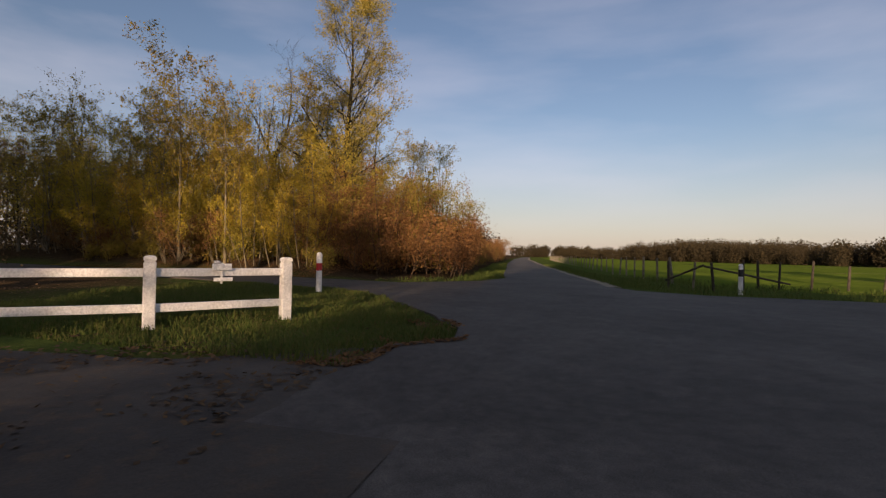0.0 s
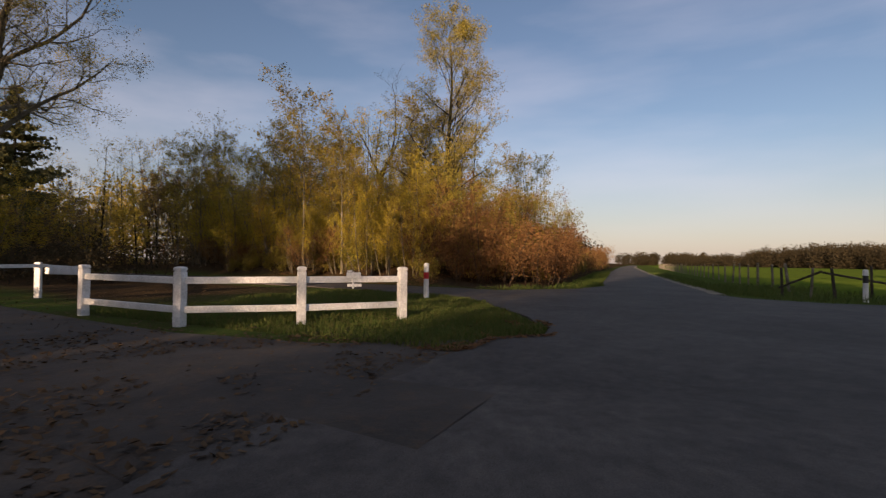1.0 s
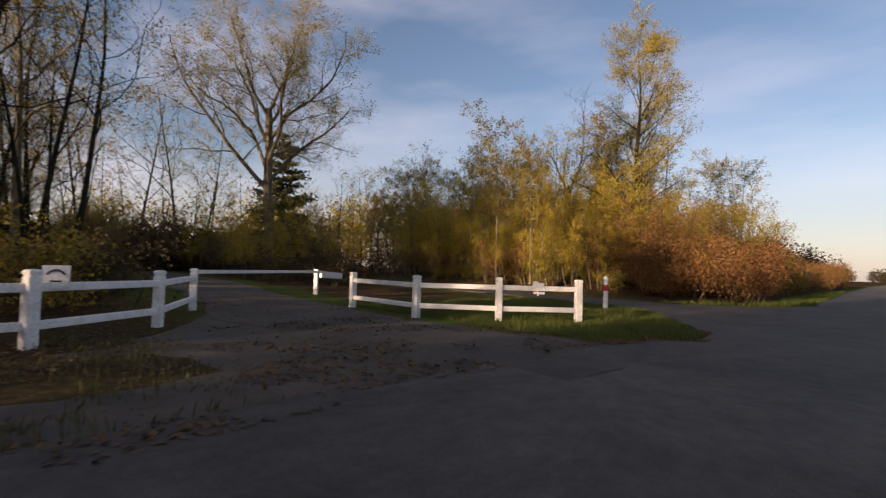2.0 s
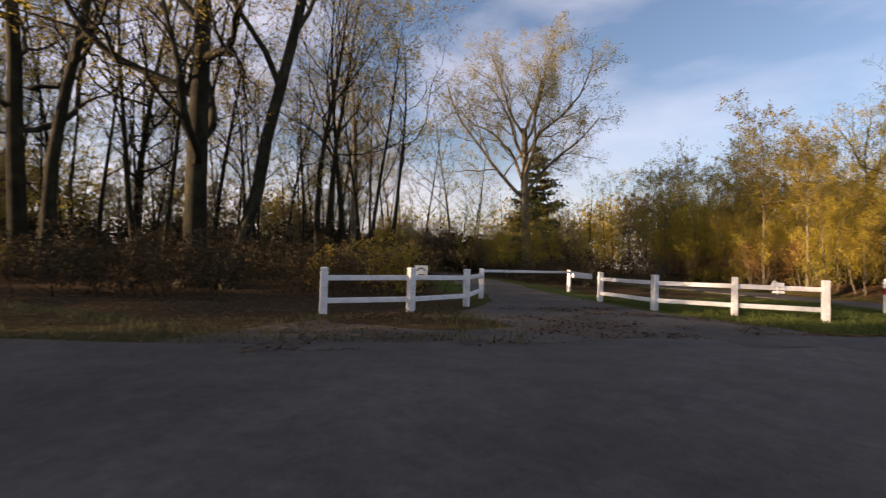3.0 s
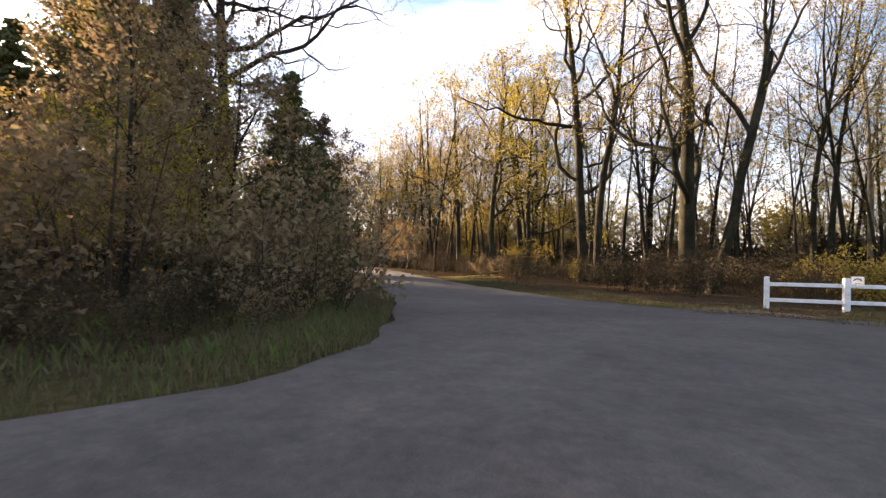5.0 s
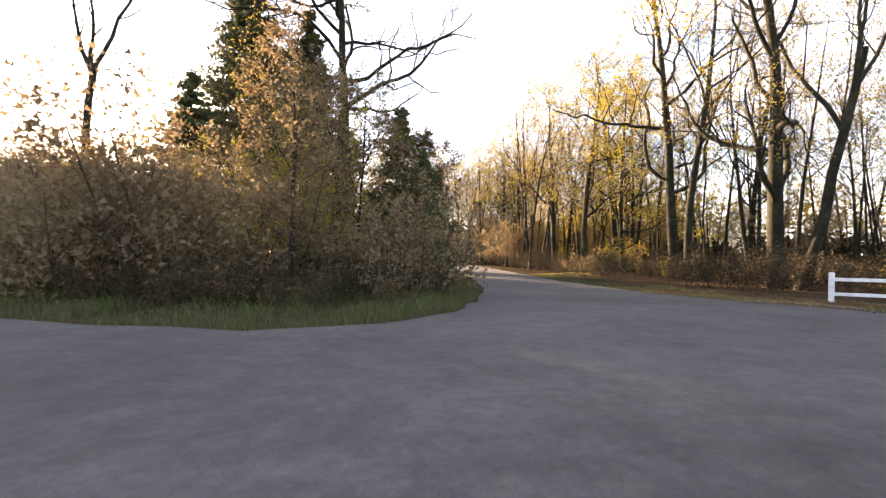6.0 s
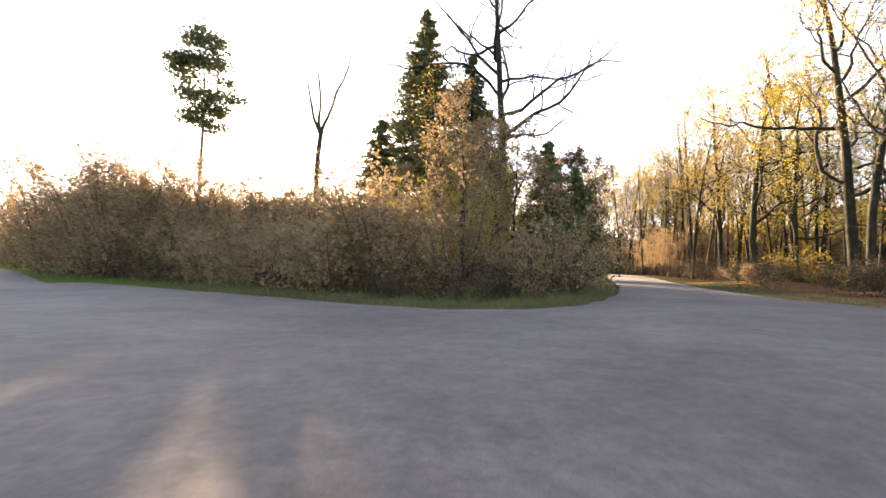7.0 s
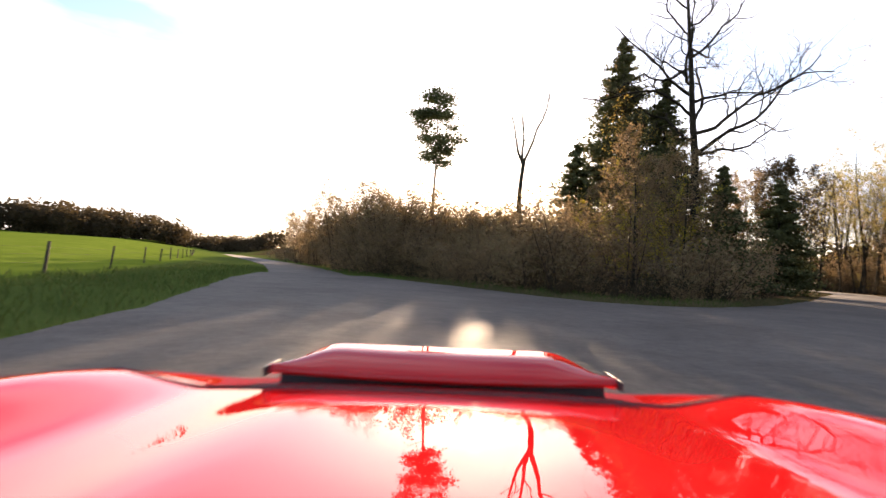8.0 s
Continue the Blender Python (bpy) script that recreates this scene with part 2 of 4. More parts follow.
# ---- plan ----
ROADS = {
    "north": ([(2.9, 12), (2.5, 28), (2.5, 70), (4, 155), (8, 260), (40, 900)], 2.15),
    "west": ([(0.5, 11.5), (-4.5, 13.7), (-9, 15.7), (-16, 17.9), (-40, 24), (-160, 44)], 1.9),
    "southwest": ([(2.5, -12), (-0.5, -16.4), (-5.2, -21.2), (-14, -31.3), (-28, -46.5), (-34.5, -55.5), (-38.5, -69), (-41, -95), (-42, -170)], 2.5),
    "southeast": ([(22, -8), (25.5, -18), (29.5, -30), (35, -45.5), (45, -69), (100, -190), (270, -560)], 2.6),
    "track": ([(0, -1), (-8, -0.1), (-16, 2.2), (-30, 6.5), (-60, 13)], 1.9),
}
JUNCTION = [(0.4, 22), (-0.6, 19.0), (-3.6, 16.0), (-7.4, 17.2), (-6.6, 12.7), (-4.2, 12.0), (-2.6, 9.6), (-1.2, 7.0), (-0.1, 4.6), (0.0, 3.5), (-0.8, 2.8),
            (-1.3, -2.5), (-1.5, -6.6), (-1.9, -10.4), (-3.0, -13.6), (-5.4, -17.4), (-7.2, -19.6), (-3.4, -23.2), (0.2, -19.4), (3.6, -16.2), (6.6, -13.8), (9.0, -12.1),
            (11.5, -11.5), (13.7, -12.1), (15.3, -13.7), (17.0, -16.6), (20.4, -21.4), (24.2, -26.8), (31.0, -24.5), (29.4, -16.0), (27.2, -8.0), (25.7, -2.0), (25.2, 1.4),
            (23.2, 6.0), (19.4, 9.8), (15.2, 12.4), (10.4, 13.5), (7.2, 13.9), (5.4, 15.4), (4.7, 17.4), (4.6, 22)]


def seg_dist(x, y, line):
    best = np.full(np.shape(x), 1e9)
    for (ax, ay), (bx, by) in zip(line, line[1:]):
        dx, dy = bx - ax, by - ay
        u = np.clip(((x - ax) * dx + (y - ay) * dy) / (dx * dx + dy * dy), 0, 1)
        best = np.minimum(best, np.hypot(x - ax - u * dx, y - ay - u * dy))
    return best


def inside(x, y, poly):
    odd = np.zeros(np.shape(x), bool)
    for (ax, ay), (bx, by) in zip(poly, poly[1:] + poly[:1]):
        if ay != by:
            odd ^= ((ay > y) != (by > y)) & (x < (bx - ax) * (y - ay) / (by - ay) + ax)
    return odd


def road_gap(x, y, with_track=True):
    """Metres to the nearest paved edge: negative on the road."""
    x, y = np.asarray(x, float), np.asarray(y, float)
    d = np.full(np.shape(x), 1e9)
    for name, (line, half) in ROADS.items():
        if with_track or name != "track":
            d = np.minimum(d, seg_dist(x, y, line) - half)
    edge = seg_dist(x, y, JUNCTION + JUNCTION[:1])
    return np.minimum(d, np.where(inside(x, y, JUNCTION), -edge, edge))


def smooth(a, b, v):
    u = np.clip((v - a) / (b - a), 0, 1)
    return u * u * (3 - 2 * u)


def waves(x, y, s):
    return (np.sin(x * 0.9 / s + 1.3) * np.cos(y * 1.1 / s + 0.4) + 0.6 * np.sin(x * 2.1 / s - y * 1.7 / s) + 0.4 * np.cos(x * 3.7 / s + y * 3.1 / s)) / 2


def gz(x, y):
    """Height of the ground."""
    x, y = np.asarray(x, float), np.asarray(y, float)
    gap = road_gap(x, y)
    z = smooth(0.3, 4.0, gap) * (0.10 * waves(x, y, 1.6) + 0.10 * waves(x, y, 5.0)) - 0.02
    z = z + 0.85 * smooth(0.8, 4.5, gap) * smooth(17.0, 22.0, y) * smooth(-6.0, -11.0, x) * smooth(-70, -30, x)
    z = z + 0.45 * smooth(0.5, 2.5, gap) * np.exp(-(((x + 20.5) / 5.0) ** 2 + ((y + 24.0) / 3.0) ** 2))
    z = z - 0.25 * np.exp(-((gap - 2.2) / 0.9) ** 2) * smooth(8, 14, x) * smooth(9, 16, y)
    along = 0.72 * x - 0.69 * y
    z = z + 0.022 * np.clip(along - 42, 0, 260) * smooth(6, 30, gap) * smooth(0, 40, x)
    return z


def field_mask(x, y):
    east = smooth(4.0, 5.5, road_gap(x, y))
    line = np.interp(y, [-600, -200, -60, -20, -8, 4, 13, 19, 40, 155, 900], [300, 117, 51.5, 36.5, 33, 29.5, 22, 8.0, 8.3, 12.5, 46])
    return east * smooth(-0.4, 0.4, x - line)


# ---- mesh helpers ----
def mesh_data(name, verts, faces, material, smooth_faces=False):
    """A mesh from an array of points and an array of triangles or quads."""
    verts, faces = np.asarray(verts, np.float32), np.asarray(faces, np.int32)
    me = bpy.data.meshes.new(name)
    k = faces.shape[1]
    me.vertices.add(len(verts))
    me.vertices.foreach_set("co", verts.ravel())
    me.loops.add(faces.size)
    me.loops.foreach_set("vertex_index", faces.ravel())
    me.polygons.add(len(faces))
    me.polygons.foreach_set("loop_start", np.arange(len(faces), dtype=np.int32) * k)
    me.polygons.foreach_set("use_smooth", np.full(len(faces), smooth_faces))
    me.update(calc_edges=True)
    me.materials.append(material)
    return me


def piece(name, data, parent=None, label="", m=None):
    ob = new(name, data)
    ob.parent = parent
    if m is not None:
        ob.matrix_basis = m
    return tagged(ob, label)


def part(name, bm, material, parent=None, label="", smooth_faces=False, m=None):
    """Links a bmesh as one mesh object under a thing or a part."""
    me = bpy.data.meshes.new(name)
    bm.to_mesh(me)
    bm.free()
    for p in me.polygons:
        p.use_smooth = smooth_faces
    me.materials.append(material)
    return piece(name, me, parent, label, m)


def thing(name, label, category, m=None, group="", kind=""):
    ob = tagged(new(name), label, category, group, kind)
    ob.empty_display_size = 0.2
    if m is not None:
        ob.matrix_basis = m
    return ob


def box(size, at=(0, 0, 0), bevel=0.0, turn=None):
    bm = bmesh.new()
    bmesh.ops.create_cube(bm, size=1.0)
    bmesh.ops.scale(bm, vec=size, verts=bm.verts)
    if bevel:
        bmesh.ops.bevel(bm, geom=bm.edges, offset=bevel, segments=2, affect="EDGES", profile=0.6)
    bmesh.ops.transform(bm, matrix=Matrix.Translation(at) @ (turn or Matrix()), verts=bm.verts)
    return bm


def turned(profile, sides=16):
    """A solid of revolution about z from (radius, height) pairs."""
    bm = bmesh.new()
    rings = [[bm.verts.new((r * math.cos(a), r * math.sin(a), z)) for a in np.linspace(0, 2 * math.pi, sides, False)] for r, z in profile]
    for a, b in zip(rings, rings[1:]):
        for k in range(sides):
            bm.faces.new((a[k], a[(k + 1) % sides], b[(k + 1) % sides], b[k]))
    bm.faces.new(rings[-1])
    bm.faces.new(rings[0][::-1])
    return bm


# ---- ground and roads ----
def ground_axis(near, fine, far, lo, hi):
    mid = np.arange(lo, hi + 0.01, fine)
    grow = near * 1.22 ** np.arange(60)
    out = np.cumsum(grow)
    out = out[out < far]
    return np.r_[lo - out[::-1], mid, hi + out]


gxs, gys = ground_axis(0.9, 0.6, 4500, -42, 48), ground_axis(0.9, 0.6, 4500, -45, 52)
gx, gy = np.meshgrid(gxs, gys)
g_z = gz(gx, gy)
rows_n, cols_n = gx.shape
gi = np.arange(rows_n * cols_n).reshape(rows_n, cols_n)
g_faces = np.stack([gi[:-1, :-1], gi[:-1, 1:], gi[1:, 1:], gi[1:, :-1]], -1).reshape(-1, 4)
ground_me = mesh_data("ground", np.stack([gx, gy, g_z], -1).reshape(-1, 3), g_faces, M_GROUND, True)
gap_all = road_gap(gx, gy)
verge = smooth(2.6, 0.9, gap_all) * (0.55 + 0.45 * smooth(-0.3, 0.3, waves(gx, gy, 1.3))) * (1 - 0.8 * smooth(0.0, -4.0, gy) * smooth(24.0, 20.0, gx))
verge = np.maximum(verge, smooth(5.5, 3.5, gap_all) * smooth(4, 9, gx) * smooth(8, 14, gy))
verge = np.maximum(verge, smooth(0.5, 1.5, gap_all) * smooth(-14, -7, gx) * smooth(0.5, 2.5, gy) * smooth(19, 16, gy))
verge = np.maximum(verge, smooth(7, 4, gap_all) * smooth(14, 22, gx))
verge = np.maximum(verge, smooth(0.0, 1.0, gap_all) * smooth(-1, 1, gx - np.interp(gy, [-400, -68, -36, -18, 0, 12, 20, 155, 900], [200, 45, 31.3, 25.5, 19, 8, 2.6, 4, 40])))
meadow = field_mask(gx, gy)
cover = np.stack([verge, meadow, 0 * verge, 0 * verge + 1], -1).reshape(-1, 4)
attr = ground_me.color_attributes.new("cover", "FLOAT_COLOR", "POINT")
attr.data.foreach_set("color", cover.astype(np.float32).ravel())
tagged(new("ground", ground_me), "woodland floor with leaf litter, grass verges and green pasture", "ground", kind="structure")


def sheet_from_outline(name, outline, z, material, label):
    bm = bmesh.new()
    top = [bm.verts.new((x, y, z)) for x, y in outline]
    bm.faces.new(top)
    res = bmesh.ops.extrude_face_region(bm, geom=bm.faces[:])
    bmesh.ops.translate(bm, vec=(0, 0, -0.12), verts=[v for v in res["geom"] if isinstance(v, bmesh.types.BMVert)])
    bmesh.ops.recalc_face_normals(bm, faces=bm.faces)
    bmesh.ops.triangulate(bm, faces=bm.faces)
    ob = part(name, bm, material)
    return tagged(ob, label, "road", kind="structure")


def finer(line, step):
    out = []
    for (ax, ay), (bx, by) in zip(line, line[1:]):
        k = max(1, int(math.hypot(bx - ax, by - ay) / step))
        out += [(ax + (bx - ax) * i / k, ay + (by - ay) * i / k) for i in range(k)]
    return out + [line[-1]]


def ribbon(name, line, half, z, material, label, rough=0.12):
    rng = random.Random(name)
    pts = finer(line, 2.0)[:160]
    bm = bmesh.new()
    rows = []
    for k, (x, y) in enumerate(pts):
        ax, ay = pts[max(0, k - 1)]
        bx, by = pts[min(len(pts) - 1, k + 1)]
        n = Vector((ay - by, bx - ax)).normalized()
        r = [half + rng.uniform(-rough, rough) for _ in (0, 1)]
        rows.append([bm.verts.new((x + n.x * o, y + n.y * o, z + dz)) for o, dz in ((-r[0] - .05, -0.12), (-r[0], 0), (0, 0.03), (r[1], 0), (r[1] + .05, -0.12))])
    for a, b in zip(rows, rows[1:]):
        for k in range(4):
            bm.faces.new((a[k], a[k + 1], b[k + 1], b[k]))
    bmesh.ops.recalc_face_normals(bm, faces=bm.faces)
    return tagged(part(name, bm, material), label, "road", kind="structure")


def ragged(poly, step, amount, seed):
    rng = random.Random(seed)
    return [(x + rng.uniform(-amount, amount), y + rng.uniform(-amount, amount)) for x, y in finer(poly + poly[:1], step)[:-1]]


sheet_from_outline("road_junction", ragged(JUNCTION, 0.8, 0.10, 4), 0.030, M_ASPHALT, "worn dark grey asphalt of a wide road junction")
for k, (road_name, (road_line, road_half)) in enumerate(ROADS.items()):
    if road_name == "track":
        ribbon("dirt_track", road_line, road_half, 0.012, M_TRACK, "dark earth and gravel forest track strewn with leaves", 0.25)
    else:
        ribbon("road_" + road_name, road_line, road_half, 0.018 - 0.002 * k, M_ASPHALT, "narrow grey asphalt country road")
APRON = [(-0.4, 3.0), (-2.2, 1.9), (-4.5, 1.2), (-8.4, 1.6), (-11.8, 0.6), (-10.2, -1.4), (-7.4, -3.2), (-5.6, -4.9), (-5.0, -7.0), (-4.0, -9.0), (-1.6, -11.0)]
ribbon("sandy_verge", [(4.95, 17.0), (4.85, 30), (4.9, 70), (6.35, 155), (10.3, 258)], 0.28, 0.022, M_SAND, "pale sandy edge of the northern road", 0.1)
sheet_from_outline("track_apron", ragged(APRON, 0.8, 0.12, 9), 0.004, M_TRACK, "dark bare earth and gravel apron before a forest gate")


# ---- trees: growth ----
def unit(v):
    return v / (np.linalg.norm(v) + 1e-9)


def swung(d, angle, turn):
    """d tipped over by angle, towards the side given by turn."""
    side = unit(np.cross(d, (0.31, 0.52, 0.79)))
    other = np.cross(d, side)
    return unit(d * math.cos(angle) + (side * math.cos(turn) + other * math.sin(turn)) * math.sin(angle))


def grow(rng, spec, p, d, length, r, level, tubes, tips):
    n = spec["segs"][level]
    pts, radii, way = [p], [r], d
    end = spec["taper"][level]
    for k in range(n):
        way = unit(way + rng.normal(0, spec["wobble"][level], 3) + np.array((0, 0, spec["lift"][level])))
        pts.append(pts[-1] + way * length / n)
        radii.append(r * (1 + (end - 1) * (k + 1) / n))
    tubes.append((np.array(pts), np.array(radii), spec["sides"][level]))
    last = level + 1 >= len(spec["segs"])
    if last or level >= spec.get("leaf_from", 9):
        tips.append(np.array(pts))
    if last:
        return
    kids, turn = spec["kids"][level], rng.uniform(0, 6.28)
    for k in range(kids):
        f = spec["from"][level] + (1 - spec["from"][level]) * ((k + rng.uniform(0.2, 0.9)) / kids)
        f = min(f, 0.98)
        at = f * n
        i = min(int(at), n - 1)
        q = pts[i] + (pts[i + 1] - pts[i]) * (at - i)
        rr = radii[i] + (radii[i + 1] - radii[i]) * (at - i)
        turn += rng.uniform(0, 6.28) if spec.get("loose") else 2.4 + rng.uniform(-0.5, 0.5)
        ang = spec["angle"][level] * rng.uniform(0.75, 1.25)
        axis = unit(pts[i + 1] - pts[i])
        size = length * spec["ratio"][level] * rng.uniform(0.7, 1.2) * (1 - spec["fade"][level] * (f - spec["from"][level]))
        if level + 2 == len(spec["segs"]):
            twig = swung(axis, ang, turn)
            twig = unit(twig + np.array((0, 0, 0.12)))
            tubes.append((np.array([q, q + twig * size]), np.array([min(max(rr * 0.4, 0.006), 0.013), 0]), 0))
            tips.append(np.array([q, q + twig * size]))
        else:
            grow(rng, spec, q, swung(axis, ang, turn), size, max(rr * spec["thin"][level], 0.006), level + 1, tubes, tips)


def tubes_arrays(tubes):
    """Points and triangles of tapered tubes; a tube of no sides is a slim pointed twig."""
    V, F, base = [], [], 0
    for pts, radii, sides in tubes:
        k = len(pts)
        way = unit(pts[-1] - pts[0])
        side = unit(np.cross(way, (0.9, 0.1, 0.42)))
        if sides == 0:
            turn = (base * 0.7) % 6.28
            side = side * math.cos(turn) + np.cross(way, side) * math.sin(turn)
            V.append(np.array([pts[0] - side * radii[0], pts[0] + side * radii[0], pts[1]]))
            F.append(np.array([[base, base + 1, base + 2]]))
            base += 3
            continue
        other = np.cross(way, side)
        a = np.linspace(0, 2 * math.pi, sides, endpoint=False)
        ring = np.cos(a)[:, None] * side + np.sin(a)[:, None] * other
        V.append((pts[:, None] + radii[:, None, None] * ring).reshape(-1, 3))
        idx = base + np.arange(k * sides).reshape(k, sides)
        nxt = np.roll(idx, -1, 1)
        F.append(np.stack([idx[:-1], nxt[:-1], nxt[1:]], -1).reshape(-1, 3))
        F.append(np.stack([idx[:-1], nxt[1:], idx[1:]], -1).reshape(-1, 3))
        base += k * sides
    return np.concatenate(V), np.concatenate(F)


def leaves_arrays(rng, centres, size, spread, droop=0.0):
    """Small pointed leaves about the given points."""
    n = len(centres)
    c = centres + rng.normal(0, spread, (n, 3))
    a = rng.normal(0, 1, (n, 3))
    a[:, 2] -= droop
    a /= np.linalg.norm(a, axis=1)[:, None] + 1e-9
    b = np.cross(a, rng.normal(0, 1, (n, 3)))
    b /= np.linalg.norm(b, axis=1)[:, None] + 1e-9
    s = size * rng.uniform(0.6, 1.4, (n, 1))
    v = np.stack([c - a * s * 0.5 + b * s * 0.45, c + a * s * 0.65, c - a * s * 0.5 - b * s * 0.45], 1).reshape(-1, 3)
    return v, np.arange(3 * n).reshape(n, 3)


def along_tips(rng, tips, count):
    pick = rng.integers(0, len(tips), count)
    f = rng.uniform(0.15, 1.0, count)
    out = np.empty((count, 3))
    for k, (i, u) in enumerate(zip(pick, f)):
        pts = tips[i]
        at = u * (len(pts) - 1)
        j = min(int(at), len(pts) - 2)
        out[k] = pts[j] + (pts[j + 1] - pts[j]) * (at - j)
    return out


def plant(name, label, category, seed, spec, height, radius, bark, leaf, leaf_count, leaf_size=0.16, spread=0.18, lean=(0, 0), stems=1, stem_spread=0.0,
          group="", keep=1.0):
    """A tree or shrub standing at the origin: trunk with limbs, and a crown of leaves."""
    rng = np.random.default_rng(seed)
    tubes, tips = [], []
    for s in range(stems):
        a = rng.uniform(0, 6.28)
        off = np.array((math.cos(a), math.sin(a), 0)) * stem_spread * rng.uniform(0.2, 1.0) * (stems > 1)
        d = unit(np.array((lean[0] + off[0] * 0.35, lean[1] + off[1] * 0.35, 1.0)) + rng.normal(0, 0.03, 3))
        k = rng.uniform(0.65, 1.05) if stems > 1 else 1.0
        grow(rng, spec, off - np.array((0, 0, 0.25)), d, height * spec["trunk"] * k, radius * k, 0, tubes, tips)
    if stems == 1:
        tubes.append((np.array([(0, 0, -0.3), (0, 0, 0.12), (lean[0] * .7, lean[1] * .7, 0.9)]), np.array([radius * 1.75, radius * 1.35, radius * 1.0]), 10))
    root = thing(name, label, category, group=group)
    v, f = tubes_arrays(tubes)
    piece("trunk", mesh_data("trunk", v, f, bark, True), root)
    if leaf is not None and leaf_count:
        keepers = [t for t in tips if rng.uniform() < keep] or tips
        v, f = leaves_arrays(rng, along_tips(rng, keepers, leaf_count), leaf_size, spread, 0.3)
        piece("crown", mesh_data("crown", v, f, leaf), root)
    return root


OAK = dict(trunk=0.78, segs=[9, 9, 5, 3, 1], sides=[12, 7, 4, 3, 3], wobble=[0.05, 0.20, 0.26, 0.26, 0.25], lift=[0.02, 0.08, 0.06, 0.05, 0.05],
           taper=[0.25, 0.2, 0.22, 0.25, 0.3], kids=[13, 9, 7, 10], **{"from": [0.27, 0.22, 0.2, 0.15]}, angle=[1.0, 0.85, 0.8, 0.7],
           ratio=[0.48, 0.46, 0.5, 0.5], fade=[0.5, 0.4, 0.4, 0.3], thin=[0.55, 0.5, 0.5, 0.55])
GNARLED = dict(OAK, trunk=0.90, segs=[10, 12, 8, 4, 1], kids=[14, 8, 7, 9], thin=[0.60, 0.55, 0.5, 0.55], **{"from": [0.22, 0.28, 0.2, 0.15]}, angle=[1.3, 0.85, 0.8, 0.7],
               wobble=[0.028, 0.30, 0.32, 0.28, 0.25], lift=[0.02, 0.15, 0.09, 0.05, 0.05], ratio=[0.40, 0.42, 0.46, 0.5], fade=[0.45, 0.4, 0.4, 0.3])
HEAVY = dict(GNARLED, trunk=0.88, kids=[12, 8, 7, 9], **{"from": [0.17, 0.24, 0.2, 0.15]}, angle=[0.92, 0.85, 0.8, 0.7], wobble=[0.03, 0.19, 0.28, 0.28, 0.25],
             lift=[0.02, 0.05, 0.08, 0.05, 0.05], ratio=[0.44, 0.42, 0.46, 0.5], fade=[0.35, 0.4, 0.4, 0.3], thin=[0.56, 0.55, 0.5, 0.55])
CROOK = dict(GNARLED, trunk=0.92, kids=[19, 9, 7, 9], **{"from": [0.40, 0.25, 0.2, 0.15]}, angle=[1.38, 0.85, 0.8, 0.7], ratio=[0.42, 0.46, 0.5, 0.5], fade=[0.60, 0.35, 0.4, 0.3],
             lift=[0.02, 0.06, 0.06, 0.05, 0.05], wobble=[0.03, 0.26, 0.30, 0.28, 0.25], thin=[0.62, 0.58, 0.55, 0.55])
BROAD = dict(trunk=0.52, segs=[7, 9, 6, 3, 1], sides=[12, 7, 5, 3, 3], wobble=[0.05, 0.17, 0.24, 0.26, 0.25], lift=[0.02, 0.09, 0.05, 0.05, 0.05],
             taper=[0.6, 0.18, 0.2, 0.25, 0.3], kids=[10, 11, 8, 10], **{"from": [0.50, 0.18, 0.15, 0.15]}, angle=[0.85, 0.85, 0.8, 0.7],
             ratio=[0.95, 0.42, 0.48, 0.5], fade=[0.15, 0.4, 0.4, 0.3], thin=[0.55, 0.5, 0.5, 0.55])
TALL = dict(trunk=0.93, segs=[9, 6, 3, 1], sides=[8, 4, 3, 3], wobble=[0.03, 0.24, 0.26, 0.22], lift=[0.02, 0.11, 0.09, 0.05],
            taper=[0.12, 0.22, 0.3, 0.3], kids=[15, 7, 11], **{"from": [0.30, 0.22, 0.2]}, angle=[0.9, 0.75, 0.65],
            ratio=[0.36, 0.48, 0.5], fade=[0.65, 0.4, 0.3], thin=[0.45, 0.5, 0.55])
COLUMN = dict(trunk=0.95, segs=[9, 5, 3, 1], sides=[8, 4, 3, 3], wobble=[0.03, 0.14, 0.2, 0.22], lift=[0.02, 0.10, 0.09, 0.05],
              taper=[0.12, 0.22, 0.3, 0.3], kids=[40, 7, 9], **{"from": [0.16, 0.22, 0.2]}, angle=[0.8, 0.75, 0.65],
              ratio=[0.34, 0.5, 0.5], fade=[0.62, 0.4, 0.3], thin=[0.4, 0.5, 0.55], loose=1)
CURVY = dict(TALL, wobble=[0.045, 0.28, 0.28, 0.24], kids=[13, 7, 9], **{"from": [0.38, 0.2, 0.2]}, ratio=[0.42, 0.5, 0.5], thin=[0.55, 0.5, 0.55], angle=[0.75, 0.75, 0.65])
WOOD = dict(TALL, kids=[13, 6, 8], sides=[7, 3, 3, 3], segs=[8, 5, 3, 1])
FORK = dict(trunk=0.52, segs=[6, 8, 4, 3, 1], sides=[8, 6, 4, 3, 3], wobble=[0.06, 0.20, 0.26, 0.24, 0.22], lift=[0.02, 0.12, 0.10, 0.06, 0.05],
            taper=[0.65, 0.2, 0.3, 0.3, 0.3], kids=[4, 9, 6, 9], **{"from": [0.65, 0.22, 0.2, 0.2]}, angle=[0.42, 0.75, 0.7, 0.6],
            ratio=[0.85, 0.42, 0.5, 0.5], fade=[0.2, 0.5, 0.4, 0.3], thin=[0.65, 0.45, 0.5, 0.5])
